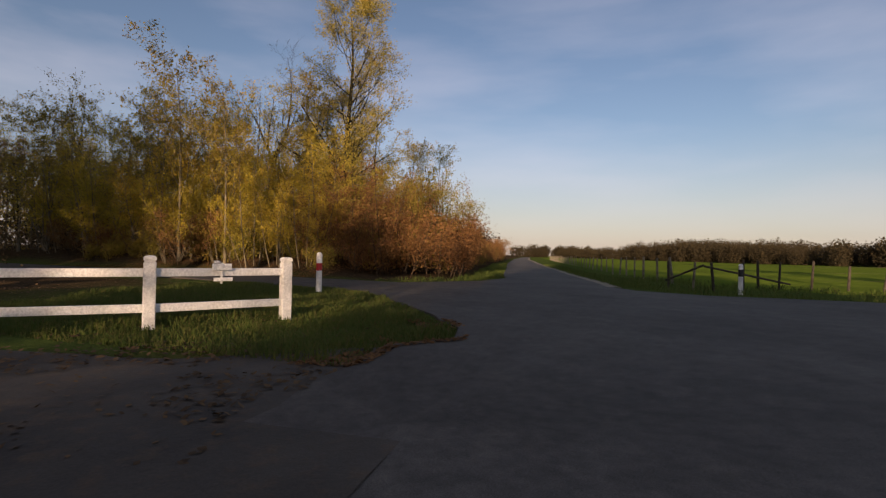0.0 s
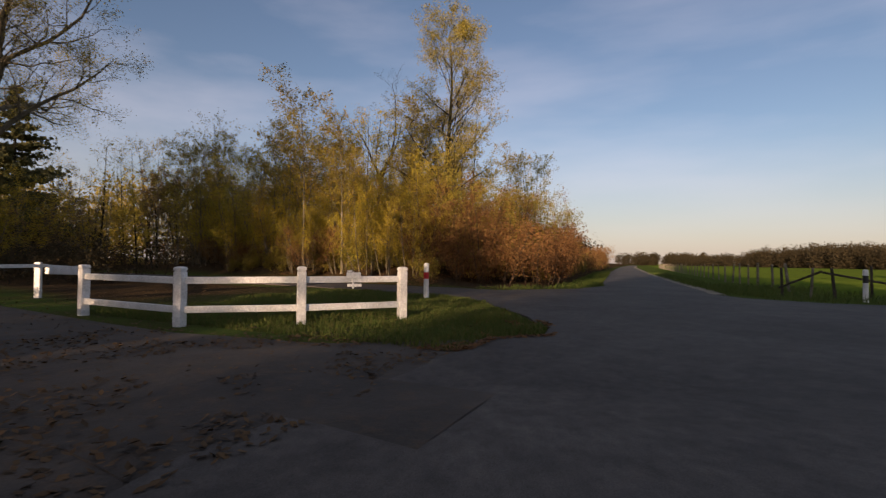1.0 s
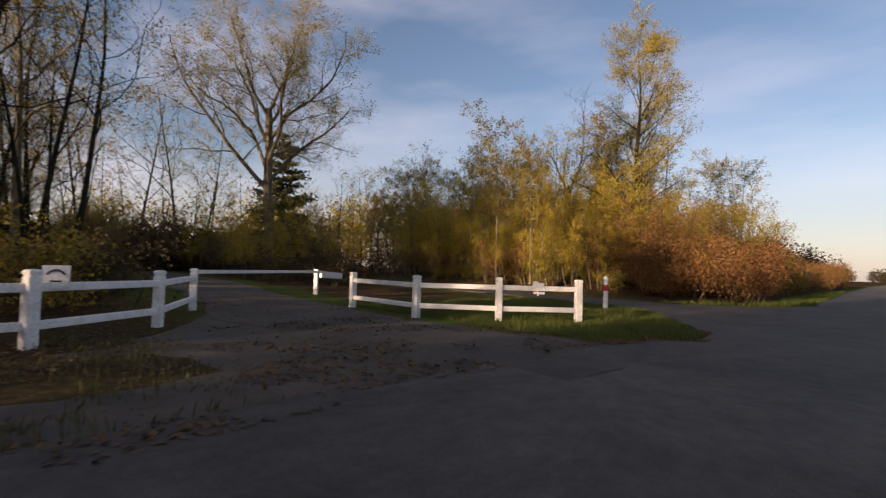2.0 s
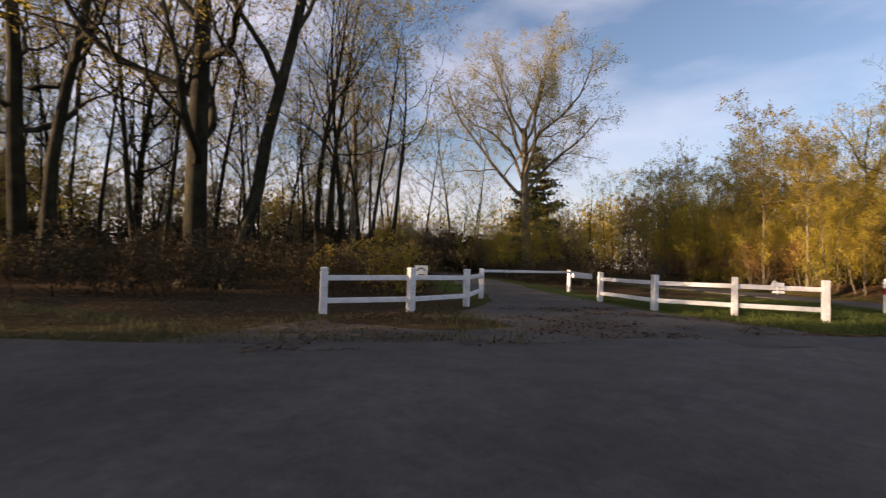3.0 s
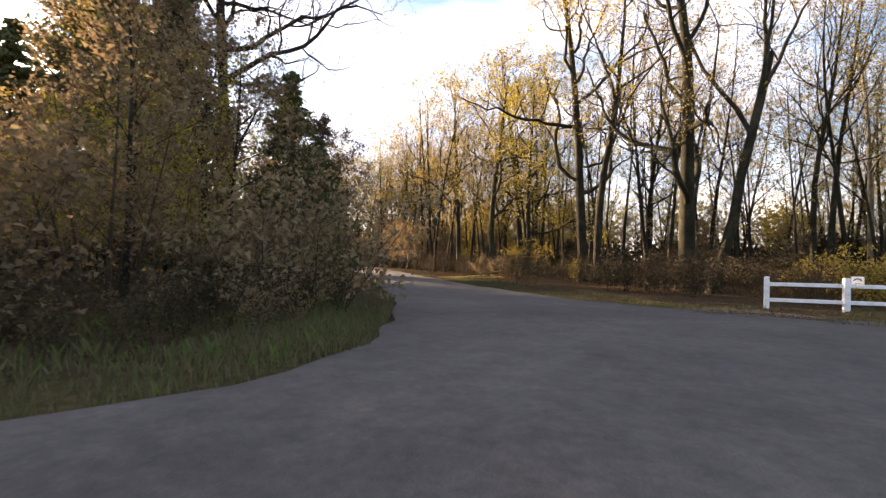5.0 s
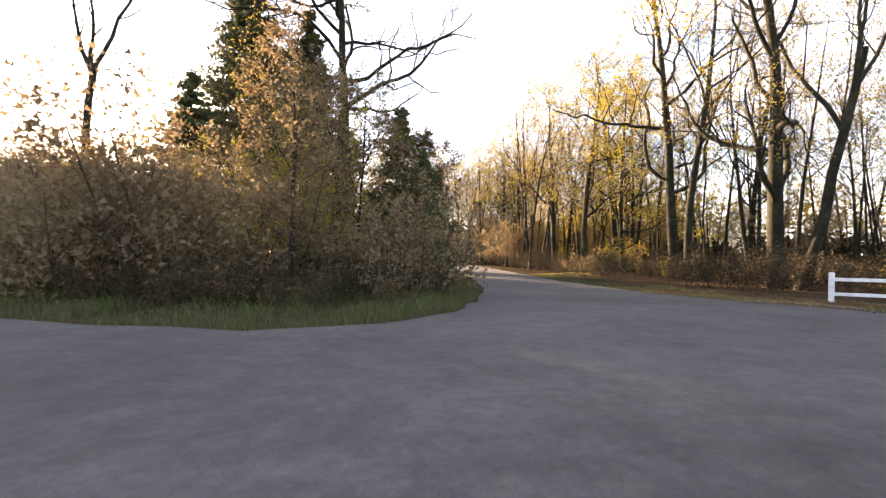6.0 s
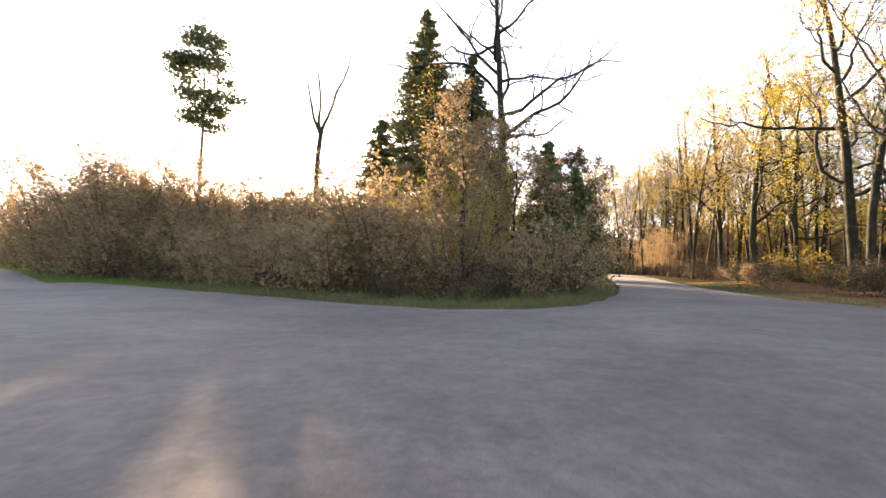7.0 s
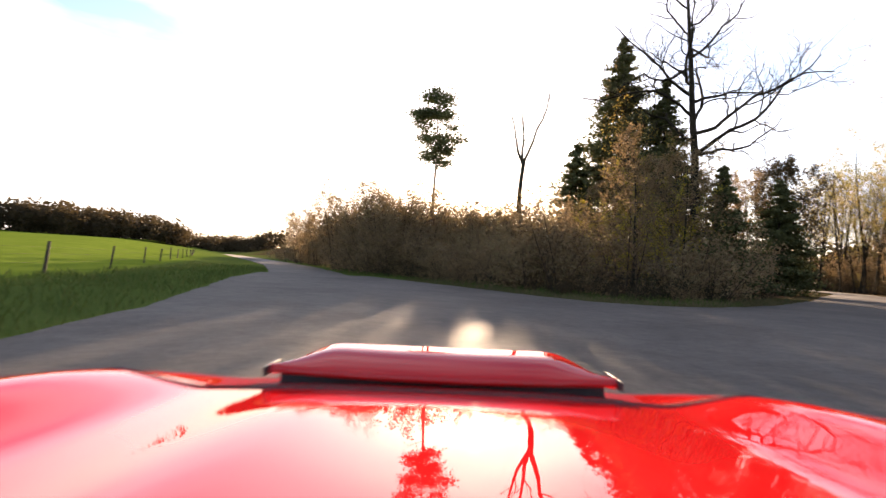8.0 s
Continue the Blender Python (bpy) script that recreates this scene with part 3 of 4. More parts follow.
DEAD = dict(FORK, trunk=0.60, thin=[0.8, 0.5, 0.5, 0.5], kids=[3, 6, 4, 4], **{"from": [0.90, 0.3, 0.2, 0.2]}, angle=[0.32, 0.8, 0.7, 0.6], ratio=[0.66, 0.34, 0.5, 0.4])
BUSHY = dict(trunk=0.85, segs=[4, 2, 1], sides=[4, 3, 3], wobble=[0.09, 0.18, 0.22], lift=[0.05, 0.08, 0.06],
             taper=[0.25, 0.3, 0.3], kids=[8, 6], **{"from": [0.12, 0.15]}, angle=[0.8, 0.75],
             ratio=[0.45, 0.5], fade=[0.4, 0.3], thin=[0.5, 0.5])
SLIM = dict(trunk=0.92, segs=[6, 4, 1], sides=[6, 3, 3], wobble=[0.04, 0.18, 0.2], lift=[0.03, 0.12, 0.06],
            taper=[0.15, 0.3, 0.3], kids=[13, 9], **{"from": [0.22, 0.2]}, angle=[0.8, 0.75],
            ratio=[0.28, 0.5], fade=[0.55, 0.3], thin=[0.4, 0.5])


STEMS = dict(SLIM, sides=[4, 3, 3], segs=[5, 3, 1], kids=[11, 6])


def conifer(name, label, seed, height, radius, leaf, rows=26, droop=0.25, start=0.04, wide=0.27, leaf_size=0.3, dense=1.0, most=4.2):
    """A spruce: straight trunk, whorls of sprays that shorten to the top."""
    rng = np.random.default_rng(seed)
    tubes = [(np.array([(0, 0, -0.3), (0, 0, height * 0.5), (0.05, 0, height)]), np.array([radius, radius * 0.6, 0.02]), 8)]
    centres = []
    for k in range(rows):
        u = start + (1 - start) * (k / rows) ** 0.9
        reach = min((1 - u) ** 0.95 * height * wide, most) + 0.15
        for j in range(7):
            a, r = rng.uniform(0, 6.28), reach * rng.uniform(0.55, 1.15)
            f = np.linspace(0, 1, 5)
            z = height * u + rng.uniform(-0.3, 0.3) - droop * r * f**1.5 + 0.15 * r * f**3
            pts = np.stack([np.cos(a) * r * f, np.sin(a) * r * f, z], -1)
            tubes.append((pts, 0.035 * (1 - 0.8 * f) * (reach / 2 + 0.3), 3))
            m = int((18 + 26 * r) * dense)
            w = rng.uniform(0.15, 1.0, m)
            c = np.stack([np.interp(w, f, pts[:, i]) for i in range(3)], -1)
            c += rng.normal(0, 1, (m, 3)) * np.stack([0.13 * r * w + .05] * 2 + [0.06 * r * w + .03], -1)
            centres.append(c)
    root = thing(name, label, "tree")
    v, f = tubes_arrays(tubes)
    piece("trunk", mesh_data("trunk", v, f, M_BARK_DARK, True), root)
    v, f = leaves_arrays(rng, np.concatenate(centres), leaf_size, 0.05, 0.6)
    piece("crown", mesh_data("crown", v, f, leaf), root)
    return root


def pine(name, label, seed, height, leaf):
    """A pine with a long bare trunk and a clumped crown."""
    rng = np.random.default_rng(seed)
    trunk = np.array([(0, 0, -0.3), (0.05, 0.1, height * 0.4), (-0.1, 0.05, height * 0.75), (0.1, 0, height)])
    tubes, centres = [(trunk, np.array([0.17, 0.13, 0.09, 0.03]), 8)], []
    for k in range(34):
        u = 0.45 + 0.55 * rng.uniform() ** 0.6
        r = height * (0.20 if u > 0.7 else 0.11) * rng.uniform(0.5, 1.2) * (1.25 - u * 0.8)
        a = rng.uniform(0, 6.28)
        p = np.array([np.interp(u * height, trunk[:, 2], trunk[:, i]) for i in (0, 1)])
        f = np.linspace(0, 1, 4)
        pts = np.stack([p[0] + np.cos(a) * r * f, p[1] + np.sin(a) * r * f, u * height + 0.35 * r * f], -1)
        tubes.append((pts, 0.035 * (1 - 0.7 * f), 4))
        if u > 0.62 or rng.uniform() < 0.5:
            centres.append(pts[-1] + rng.normal(0, 1, (260, 3)) * np.array((0.5, 0.5, 0.24)) * height / 17)
    root = thing(name, label, "tree")
    v, f = tubes_arrays(tubes)
    piece("trunk", mesh_data("trunk", v, f, M_BARK_PALE, True), root)
    v, f = leaves_arrays(rng, np.concatenate(centres), 0.19, 0.05)
    piece("crown", mesh_data("crown", v, f, leaf), root)
    return root


def standing(x, y, turn=0.0, scale=1.0, sink=0.0):
    return pose(x, y, float(gz(x, y)) - sink, 0, 0, turn) @ Matrix.Diagonal((scale, scale, scale, 1))


def put(ob, x, y, turn=0.0, scale=1.0):
    ob.matrix_basis = standing(x, y, turn, scale)
    return ob


# ---- the trees that stand out ----
put(plant("oak_tree", "broad bare oak with heavy crooked limbs at the wood's edge", "tree", 11, HEAVY, 26, 0.47, M_BARK, M_LEAF_OLIVE, 3800, 0.09, 0.1), -16.2, -11.8, 40)
put(plant("oak_tree", "leaning slender oak with forked bare crown", "tree", 12, FORK, 25, 0.29, M_BARK, M_LEAF_OLIVE, 2600, 0.09, 0.1, lean=(0.02, 0.20)), -15.6, -10.4)
put(plant("oak_tree", "tall oak with a long low sweeping limb", "tree", 13, GNARLED, 28, 0.40, M_BARK, M_LEAF_YELLOW, 13000, 0.10, 0.14), -21.6, -19.4, 205)
put(plant("oak_tree", "tall forked oak at the wood's edge", "tree", 29, CURVY, 27, 0.32, M_BARK, M_LEAF_OLIVE, 3000, 0.09, 0.1), -20.9, -18.2, 205)
put(plant("oak_tree", "tall bare dark oak with crooked limbs", "tree", 14, GNARLED, 27, 0.38, M_BARK_DARK, M_LEAF_YELLOW, 3000, 0.12), -35.1, -30.8, 10)
put(plant("oak_tree", "tall oak with thin yellow foliage", "tree", 15, OAK, 25, 0.32, M_BARK, M_LEAF_GOLD, 13000, 0.11, 0.16), -26.9, -29.9, 80)
put(plant("oak_tree", "tall slim bare oak among the woods", "tree", 30, TALL, 27, 0.28, M_BARK, M_LEAF_OLIVE, 1800, 0.12), -36.5, -4.3, 80)
put(plant("oak_tree", "tall bare oak with many upright limbs", "tree", 36, CURVY, 27, 0.32, M_BARK_PALE, M_LEAF_OLIVE, 2000, 0.12), -42.8, -1.0, 20)
put(plant("oak_tree", "tall slim bare tree behind the fence", "tree", 37, TALL, 27, 0.26, M_BARK, M_LEAF_OLIVE, 1800, 0.12), -45.9, -20.0, 160)
put(plant("oak_tree", "big sunlit oak with sparse golden leaves behind the gate", "tree", 16, BROAD, 30, 0.5, M_BARK_PALE, M_LEAF_GOLD, 46000, 0.085, 0.2), -39.1, 16.4, 120)
put(plant("oak_tree", "tall narrow oak with dense golden olive foliage", "tree", 17, COLUMN, 17.9, 0.27, M_BARK, M_LEAF_GOLD, 44000, 0.07, 0.15), -10.7, 29.1, 30)
put(plant("oak_tree", "dark bare tree with upright branches", "tree", 18, FORK, 19.0, 0.26, M_BARK_DARK, None, 0), -20.3, 36.4, 70)
put(plant("oak_tree", "bare crooked oak with long horizontal limbs", "tree", 122, CROOK, 29, 0.50, M_BARK_DARK, M_LEAF_BROWN, 300, 0.12), -3.9, -37.1, 250)
put(plant("oak_tree", "oak with withered brown leaves beside the forest road", "tree", 20, OAK, 11, 0.24, M_BARK_DARK, M_LEAF_BROWN, 8000, 0.08, 0.13), 4.4, -24.6, 60)
put(plant("oak_tree", "slender oak with tan gold leaves in the thicket", "tree", 38, TALL, 15.5, 0.16, M_BARK_DARK, M_LEAF_GOLD, 1300, 0.10, 0.2), 3.4, -35.6, 60)
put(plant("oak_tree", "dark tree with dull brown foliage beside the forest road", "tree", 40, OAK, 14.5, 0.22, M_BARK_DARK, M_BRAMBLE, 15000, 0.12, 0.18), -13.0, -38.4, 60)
put(conifer("spruce_tree", "tall dark green spruce in the roadside thicket", 21, 29.0, 0.34, M_NEEDLE, 46, wide=0.36, dense=1.5, leaf_size=0.28, most=6.6), -1.2, -49.5)
put(conifer("spruce_tree", "dark green spruce in the roadside thicket", 22, 20.8, 0.25, M_NEEDLE, 34, wide=0.33, dense=1.4, leaf_size=0.26, most=3.8), -2.1, -40.4, 70)
put(conifer("spruce_tree", "smaller dark spruce in the roadside thicket", 23, 15, 0.2, M_NEEDLE, 24, wide=0.34), 5.2, -44.5, 140)
put(conifer("spruce_tree", "small dark spruce beside the forest road", 24, 10.5, 0.18, M_NEEDLE, 24, wide=0.42, most=2.9, leaf_size=0.19, dense=2.2), -11.4, -36.9, 200)
put(conifer("spruce_tree", "young dark spruce at the thicket's edge", 39, 8, 0.14, M_NEEDLE, 18, wide=0.34, leaf_size=0.16, dense=2.6), 2.4, -22.6, 20)
put(plant("oak_tree", "tall oak with a dense twiggy crown beside the forest road", "tree", 48, GNARLED, 24, 0.30, M_BARK, M_LEAF_GOLD, 6000, 0.10, 0.14), -33.9, -38.2, 150)
put(plant("oak_tree", "tall bare oak beside the bend of the forest road", "tree", 49, CURVY, 24, 0.28, M_BARK_DARK, M_LEAF_GOLD, 4200, 0.11, 0.14), -37.6, -44.6, 20)
put(plant("oak_tree", "tall oak with crooked limbs deep in the wood", "tree", 50, GNARLED, 26, 0.30, M_BARK, M_LEAF_GOLD, 5000, 0.10, 0.14), -36.6, -18.1, 260)
put(plant("oak_tree", "tall slim oak behind the white fence", "tree", 56, CURVY, 26, 0.26, M_BARK, M_LEAF_GOLD, 3600, 0.11, 0.14), -32.4, -5.3, 300)
put(plant("oak_tree", "young oak with yellow green leaves at the wood's edge", "tree", 57, GNARLED, 19, 0.22, M_BARK, M_LEAF_YELLOW, 8000, 0.11, 0.16), -27.5, -26.4, 300)
put(pine("pine_tree", "lone pine with bare trunk and clumped crown", 25, 17.0, M_NEEDLE), 20.2, -40.0)
put(plant("dead_tree", "tall pale dead tree with a forked bare top", "tree", 26, DEAD, 18.5, 0.26, M_BARK, None, 0), 12.2, -36.6)
put(plant("dead_tree", "thin dead tree with few bare branches", "tree", 27, FORK, 10, 0.11, M_BARK_PALE, None, 0), 25.6, -39.6)
put(conifer("fir_tree", "dark green fir with wide tiered branches behind the gate", 28, 19, 0.24, M_NEEDLE, 15, droop=0.06, start=0.22, wide=0.40, leaf_size=0.34, dense=1.2, most=5.0), -56.5, 27.6)

# ---- kinds of tree that repeat ----
W, G = "woodland trees", "golden trees"
tall_kinds = [
    plant("forest_tree", "slender bare woodland tree", "tree", 31, WOOD, 23, 0.20, M_BARK_DARK, M_LEAF_OLIVE, 2600, 0.11, 0.1, group=W),
    plant("forest_tree", "slender woodland tree with some yellow leaves", "tree", 32, WOOD, 22, 0.17, M_BARK, M_LEAF_GOLD, 3000, 0.11, 0.1, group=W),
    plant("forest_tree", "forked bare woodland tree", "tree", 33, CURVY, 23, 0.20, M_BARK, M_LEAF_OLIVE, 2200, 0.11, 0.1, group=W),
    plant("forest_tree", "thin young woodland tree", "tree", 34, SLIM, 17, 0.11, M_BARK_DARK, M_LEAF_OLIVE, 700, 0.12, 0.1, group=W),
    plant("forest_tree", "thin leaning woodland tree", "tree", 35, SLIM, 18, 0.12, M_BARK, M_LEAF_GOLD, 900, 0.12, 0.1, lean=(0.1, 0.05), group=W),
]
golden_kinds = [
    plant("hazel_tree", "sunlit hazel with many pale stems and golden leaves", "tree", 41, STEMS, 10.5, 0.06, M_BARK_PALE, M_LEAF_YELLOW, 6000, 0.095, 0.16, stems=6, stem_spread=1.2, group=G),
    plant("hazel_tree", "golden leaved young tree with pale stems", "tree", 42, STEMS, 12.5, 0.08, M_BARK_PALE, M_LEAF_YELLOW, 5400, 0.095, 0.16, stems=4, stem_spread=0.9, group=G),
    plant("birch_tree", "half bare young tree with thin pale branches", "tree", 43, WOOD, 14.5, 0.12, M_BARK_PALE, M_LEAF_OLIVE, 3000, 0.115, 0.12, group=G),
]
rust_kinds = [
    plant("hazel_tree", "tall rust and orange leaved bush with many stems", "tree", 46, STEMS, 7.5, 0.06, M_TWIG, M_LEAF_RUST, 6000, 0.08, 0.18, stems=6, stem_spread=1.2, group="rust trees"),
    plant("hazel_tree", "young tree with dull orange and olive leaves", "tree", 47, STEMS, 9.0, 0.07, M_TWIG, M_LEAF_OLIVE, 5200, 0.085, 0.18, stems=5, stem_spread=1.0, group="rust trees"),
]
brown_kinds = [
    plant("oak_tree", "young oak holding dense brown leaves", "tree", 44, WOOD, 11, 0.12, M_BARK_DARK, M_LEAF_BROWN, 4800, 0.10, 0.12, group="brown trees"),
    plant("hazel_tree", "tall brown leaved thicket bush with many stems", "tree", 45, STEMS, 8, 0.06, M_TWIG, M_LEAF_BROWN, 3700, 0.105, 0.12, stems=6, stem_spread=1.3, group="brown trees"),
]
shrub_kinds = [
    plant("shrub", "dense brown leaved thicket shrub", "shrub", 51, BUSHY, 4.2, 0.04, M_TWIG, M_LEAF_BROWN, 3200, 0.092, 0.15, stems=5, stem_spread=1.1, group="thicket shrubs"),
    plant("shrub", "tangled bare brown shrub", "shrub", 52, BUSHY, 3.4, 0.03, M_TWIG, M_LEAF_BROWN, 1700, 0.092, 0.13, stems=6, stem_spread=1.2, group="thicket shrubs"),
    plant("shrub", "rust coloured autumn shrub", "shrub", 53, BUSHY, 4.0, 0.04, M_TWIG, M_LEAF_RUST, 4200, 0.075, 0.22, stems=5, stem_spread=1.1, group="rust shrubs"),
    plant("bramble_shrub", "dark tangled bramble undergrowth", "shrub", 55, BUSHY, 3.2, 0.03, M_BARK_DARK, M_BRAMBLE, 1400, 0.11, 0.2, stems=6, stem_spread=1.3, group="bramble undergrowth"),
    plant("shrub", "olive and yellow roadside shrub", "shrub", 54, BUSHY, 3.6, 0.04, M_TWIG, M_LEAF_OLIVE, 1900, 0.115, 0.2, stems=5, stem_spread=1.1, group="thicket shrubs"),
]


def scatter(seed, kinds_used, count, accept, x0, x1, y0, y1, apart, low=0.75, high=1.2):
    """Copies of some kinds of plant, spread over a stretch of the plan."""
    rng = random.Random(seed)
    spots = []
    for _ in range(count * 40):
        if len(spots) >= count:
            break
        x, y = rng.uniform(x0, x1), rng.uniform(y0, y1)
        if accept(x, y) and all((x - a) ** 2 + (y - b) ** 2 > apart * apart for a, b in spots):
            spots.append((x, y))
    for x, y in spots:
        copy_thing(rng.choice(kinds_used), standing(x, y, rng.uniform(0, 360), rng.uniform(low, high), 0.05))


LOOK = np.arange(-130.0, 130.5, 0.5)
GAP_GRID = road_gap(*np.meshgrid(LOOK, LOOK))


def gap_at(x, y):
    return float(GAP_GRID[int(round((min(max(y, -130), 130) + 130) * 2)), int(round((min(max(x, -130), 130) + 130) * 2))])


def clear(x, y, m=2.5):
    return gap_at(x, y) > m


def east_of(x, y):
    return x > np.interp(y, [-190, -68, -36, -18, 0, 20, 155, 260], [100, 45, 31.3, 25.5, 12, 2.6, 4, 8])


def sunlit_gap(x, y):
    return abs(x + 39.7 + 0.0995 * (14.8 - y)) < 4.5 and -60 < y < 13


# woods west of the junction
scatter(1, tall_kinds, 42, lambda x, y: clear(x, y, 5) and not sunlit_gap(x, y) and y < -4 - 0.12 * (x + 8) and x < -29, -54, -9, -50, 6, 2.4, 0.85, 1.2)
scatter(2, tall_kinds, 70, lambda x, y: clear(x, y, 4) and not sunlit_gap(x, y) and x + y < -46 and x < -29, -85, -20, -90, -5, 3.0, 0.8, 1.15)
scatter(3, tall_kinds, 36, lambda x, y: clear(x, y, 4) and not sunlit_gap(x, y) and (x < -60 or y < 1.5) and x < -30, -75, -20, -4, 24, 3.0, 0.8, 1.15)
scatter(4, tall_kinds[:2] + brown_kinds[:1] + golden_kinds[2:], 16, lambda x, y: clear(x, y, 3) and x < -62, -60, -18, 4, 20, 2.2, 0.6, 0.9)
scatter(32, tall_kinds[3:] + golden_kinds[2:] + brown_kinds[:1], 26, lambda x, y: clear(x, y, 3), -62, -31, 21, 36, 2.4, 0.6, 0.85)
# woods north of the side road
scatter(5, golden_kinds, 78, lambda x, y: clear(x, y, 2.6) and x < -7.0 - 0.30 * (y - 21) and y > 20.5 and not (abs(x + 9.8) < 2.6 and y < 29) and not (abs(x - 0.7 + 0.50 * (y + 3.4)) < 1.6), -40, 0, 20, 40, 1.7, 0.62, 0.92)
scatter(6, tall_kinds[3:] + golden_kinds[2:], 34, lambda x, y: clear(x, y, 4) and x < -6 and y > 34, -55, 2, 34, 70, 2.6, 0.7, 0.95)
scatter(26, shrub_kinds[4:] + golden_kinds[:2], 44, lambda x, y: clear(x, y, 2.4) and x > -28 and x < -8.5 - 0.35 * (y - 20), -28, -5, 18.8, 26, 1.05, 0.38, 0.62)
scatter(29, rust_kinds, 22, lambda x, y: clear(x, y, 3.2) and x > -11.5 - 0.2 * (y - 22), -16, 0, 20.5, 36, 1.5, 0.7, 1.0)
# thicket between the two southern roads
scatter(7, shrub_kinds[:2], 46, lambda x, y: clear(x, y, 2.2) and gap_at(x, y) < 6 and x > 0 and not east_of(x, y), 0, 60, -100, -15, 1.6, 0.9, 1.3)
scatter(14, brown_kinds[1:] + shrub_kinds[:1], 40, lambda x, y: clear(x, y, 3.2) and x > 11 and not east_of(x, y), 11, 34, -34, -19, 1.4, 0.52, 0.72)
scatter(27, brown_kinds[1:], 66, lambda x, y: clear(x, y, 3.5) and x > 10 and not east_of(x, y), 10, 40, -62, -33, 1.6, 0.85, 1.12)
scatter(23, brown_kinds[1:], 18, lambda x, y: clear(x, y, 4.5) and not east_of(x, y), 12, 26, -48, -34, 1.5, 0.8, 1.0)
scatter(24, shrub_kinds[3:4] + shrub_kinds[1:2], 40, lambda x, y: 1.9 < gap_at(x, y) < 4.2 and x > -1 and not east_of(x, y), -1, 24, -40, -13, 1.1, 0.3, 0.5)
scatter(15, brown_kinds, 18, lambda x, y: clear(x, y, 4) and 1 < x < 15.6 + 0.268 * (y + 4.6), 1, 14, -50, -19, 2.2, 0.62, 0.85)
scatter(8, tall_kinds[3:] + golden_kinds[:2], 12, lambda x, y: clear(x, y, 5) and 0 < x < 15.0 + 0.268 * (y + 4.6), 0, 13, -60, -26, 3.0, 0.5, 0.7)
scatter(30, tall_kinds[:3], 46, lambda x, y: 3.5 < gap_at(x, y) < 30, -76, -34, -92, -50, 2.4, 0.75, 1.05)
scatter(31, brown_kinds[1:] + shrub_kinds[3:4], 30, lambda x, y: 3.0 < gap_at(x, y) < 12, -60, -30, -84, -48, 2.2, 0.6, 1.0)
scatter(18, tall_kinds, 26, lambda x, y: clear(x, y, 3) and x > -60 and (x < -21 or y < -78) and x < -0.75 * (y + 40) - 20, -60, 5, -120, -48, 3.0, 0.7, 1.1)
scatter(25, tall_kinds[:3], 26, lambda x, y: clear(x, y, 3) and not sunlit_gap(x, y), -60, -29, -66, -36, 2.4, 0.75, 1.0)
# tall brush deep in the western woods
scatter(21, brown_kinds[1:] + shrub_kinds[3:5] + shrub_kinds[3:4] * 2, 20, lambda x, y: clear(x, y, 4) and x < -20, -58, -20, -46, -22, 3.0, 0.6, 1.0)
scatter(19, brown_kinds[1:], 14, lambda x, y: clear(x, y, 3) and x < -22, -70, -22, -74, -44, 3.0, 1.0, 1.4)
scatter(22, golden_kinds[2:] + brown_kinds[:1] + tall_kinds[3:4], 24, lambda x, y: clear(x, y, 4) and not sunlit_gap(x, y), -72, -38, -44, 4, 3.4, 0.7, 1.15)
for bx, by, turn, size in ((-6.4, -39.6, 20, 1.05), (-8.6, -39.2, 140, 1.0), (-10.6, -40.6, 250, 1.0), (1.2, -42.6, 80, 1.1), (-4.6, -43.5, 310, 1.15)):
    copy_thing(brown_kinds[0], standing(bx, by, turn, size, 0.05))
copy_thing(golden_kinds[0], standing(5.0, -22.2, 30, 0.72, 0.05))
copy_thing(golden_kinds[1], standing(7.2, -23.6, 130, 0.66, 0.05))
scatter(28, brown_kinds[1:], 20, lambda x, y: True, -68, -50, -2, 34, 2.6, 0.7, 1.0)
# hedge along the south-east road
hedge_rng = random.Random(20)
for k, (hx, hy) in enumerate(finer(ROADS["southeast"][0][1:5], 3.0)[3:46]):
    off = 4.7 + hedge_rng.uniform(-0.5, 2.5)
    copy_thing(brown_kinds[1] if k % 3 else shrub_kinds[0], standing(hx - 0.90 * off, hy - 0.42 * off, hedge_rng.uniform(0, 360), hedge_rng.uniform(0.95, 1.3), 0.05))
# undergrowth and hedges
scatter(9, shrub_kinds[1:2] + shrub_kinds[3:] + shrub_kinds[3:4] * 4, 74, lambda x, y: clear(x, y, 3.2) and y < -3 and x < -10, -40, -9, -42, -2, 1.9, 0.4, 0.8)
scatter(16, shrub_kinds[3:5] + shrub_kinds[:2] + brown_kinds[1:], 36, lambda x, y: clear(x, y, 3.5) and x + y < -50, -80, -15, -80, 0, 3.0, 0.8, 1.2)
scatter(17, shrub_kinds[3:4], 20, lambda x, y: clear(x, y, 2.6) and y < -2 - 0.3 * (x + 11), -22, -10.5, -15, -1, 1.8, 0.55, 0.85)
scatter(10, shrub_kinds[1:3] + shrub_kinds[4:], 30, lambda x, y: clear(x, y, 2.8) and y > 21 and x < -2 and x > -42, -42, 0, 21, 32, 1.8, 0.5, 0.95)
scatter(11, [shrub_kinds[2], shrub_kinds[2], shrub_kinds[4]], 48, lambda x, y: 2.6 < gap_at(x, y) < 6.8 and y > 20 and x < 1.5, -9, 4, 20, 120, 1.7, 0.8, 1.15)
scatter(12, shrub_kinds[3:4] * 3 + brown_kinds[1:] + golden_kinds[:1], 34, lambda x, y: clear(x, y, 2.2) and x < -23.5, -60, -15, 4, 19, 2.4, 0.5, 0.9)
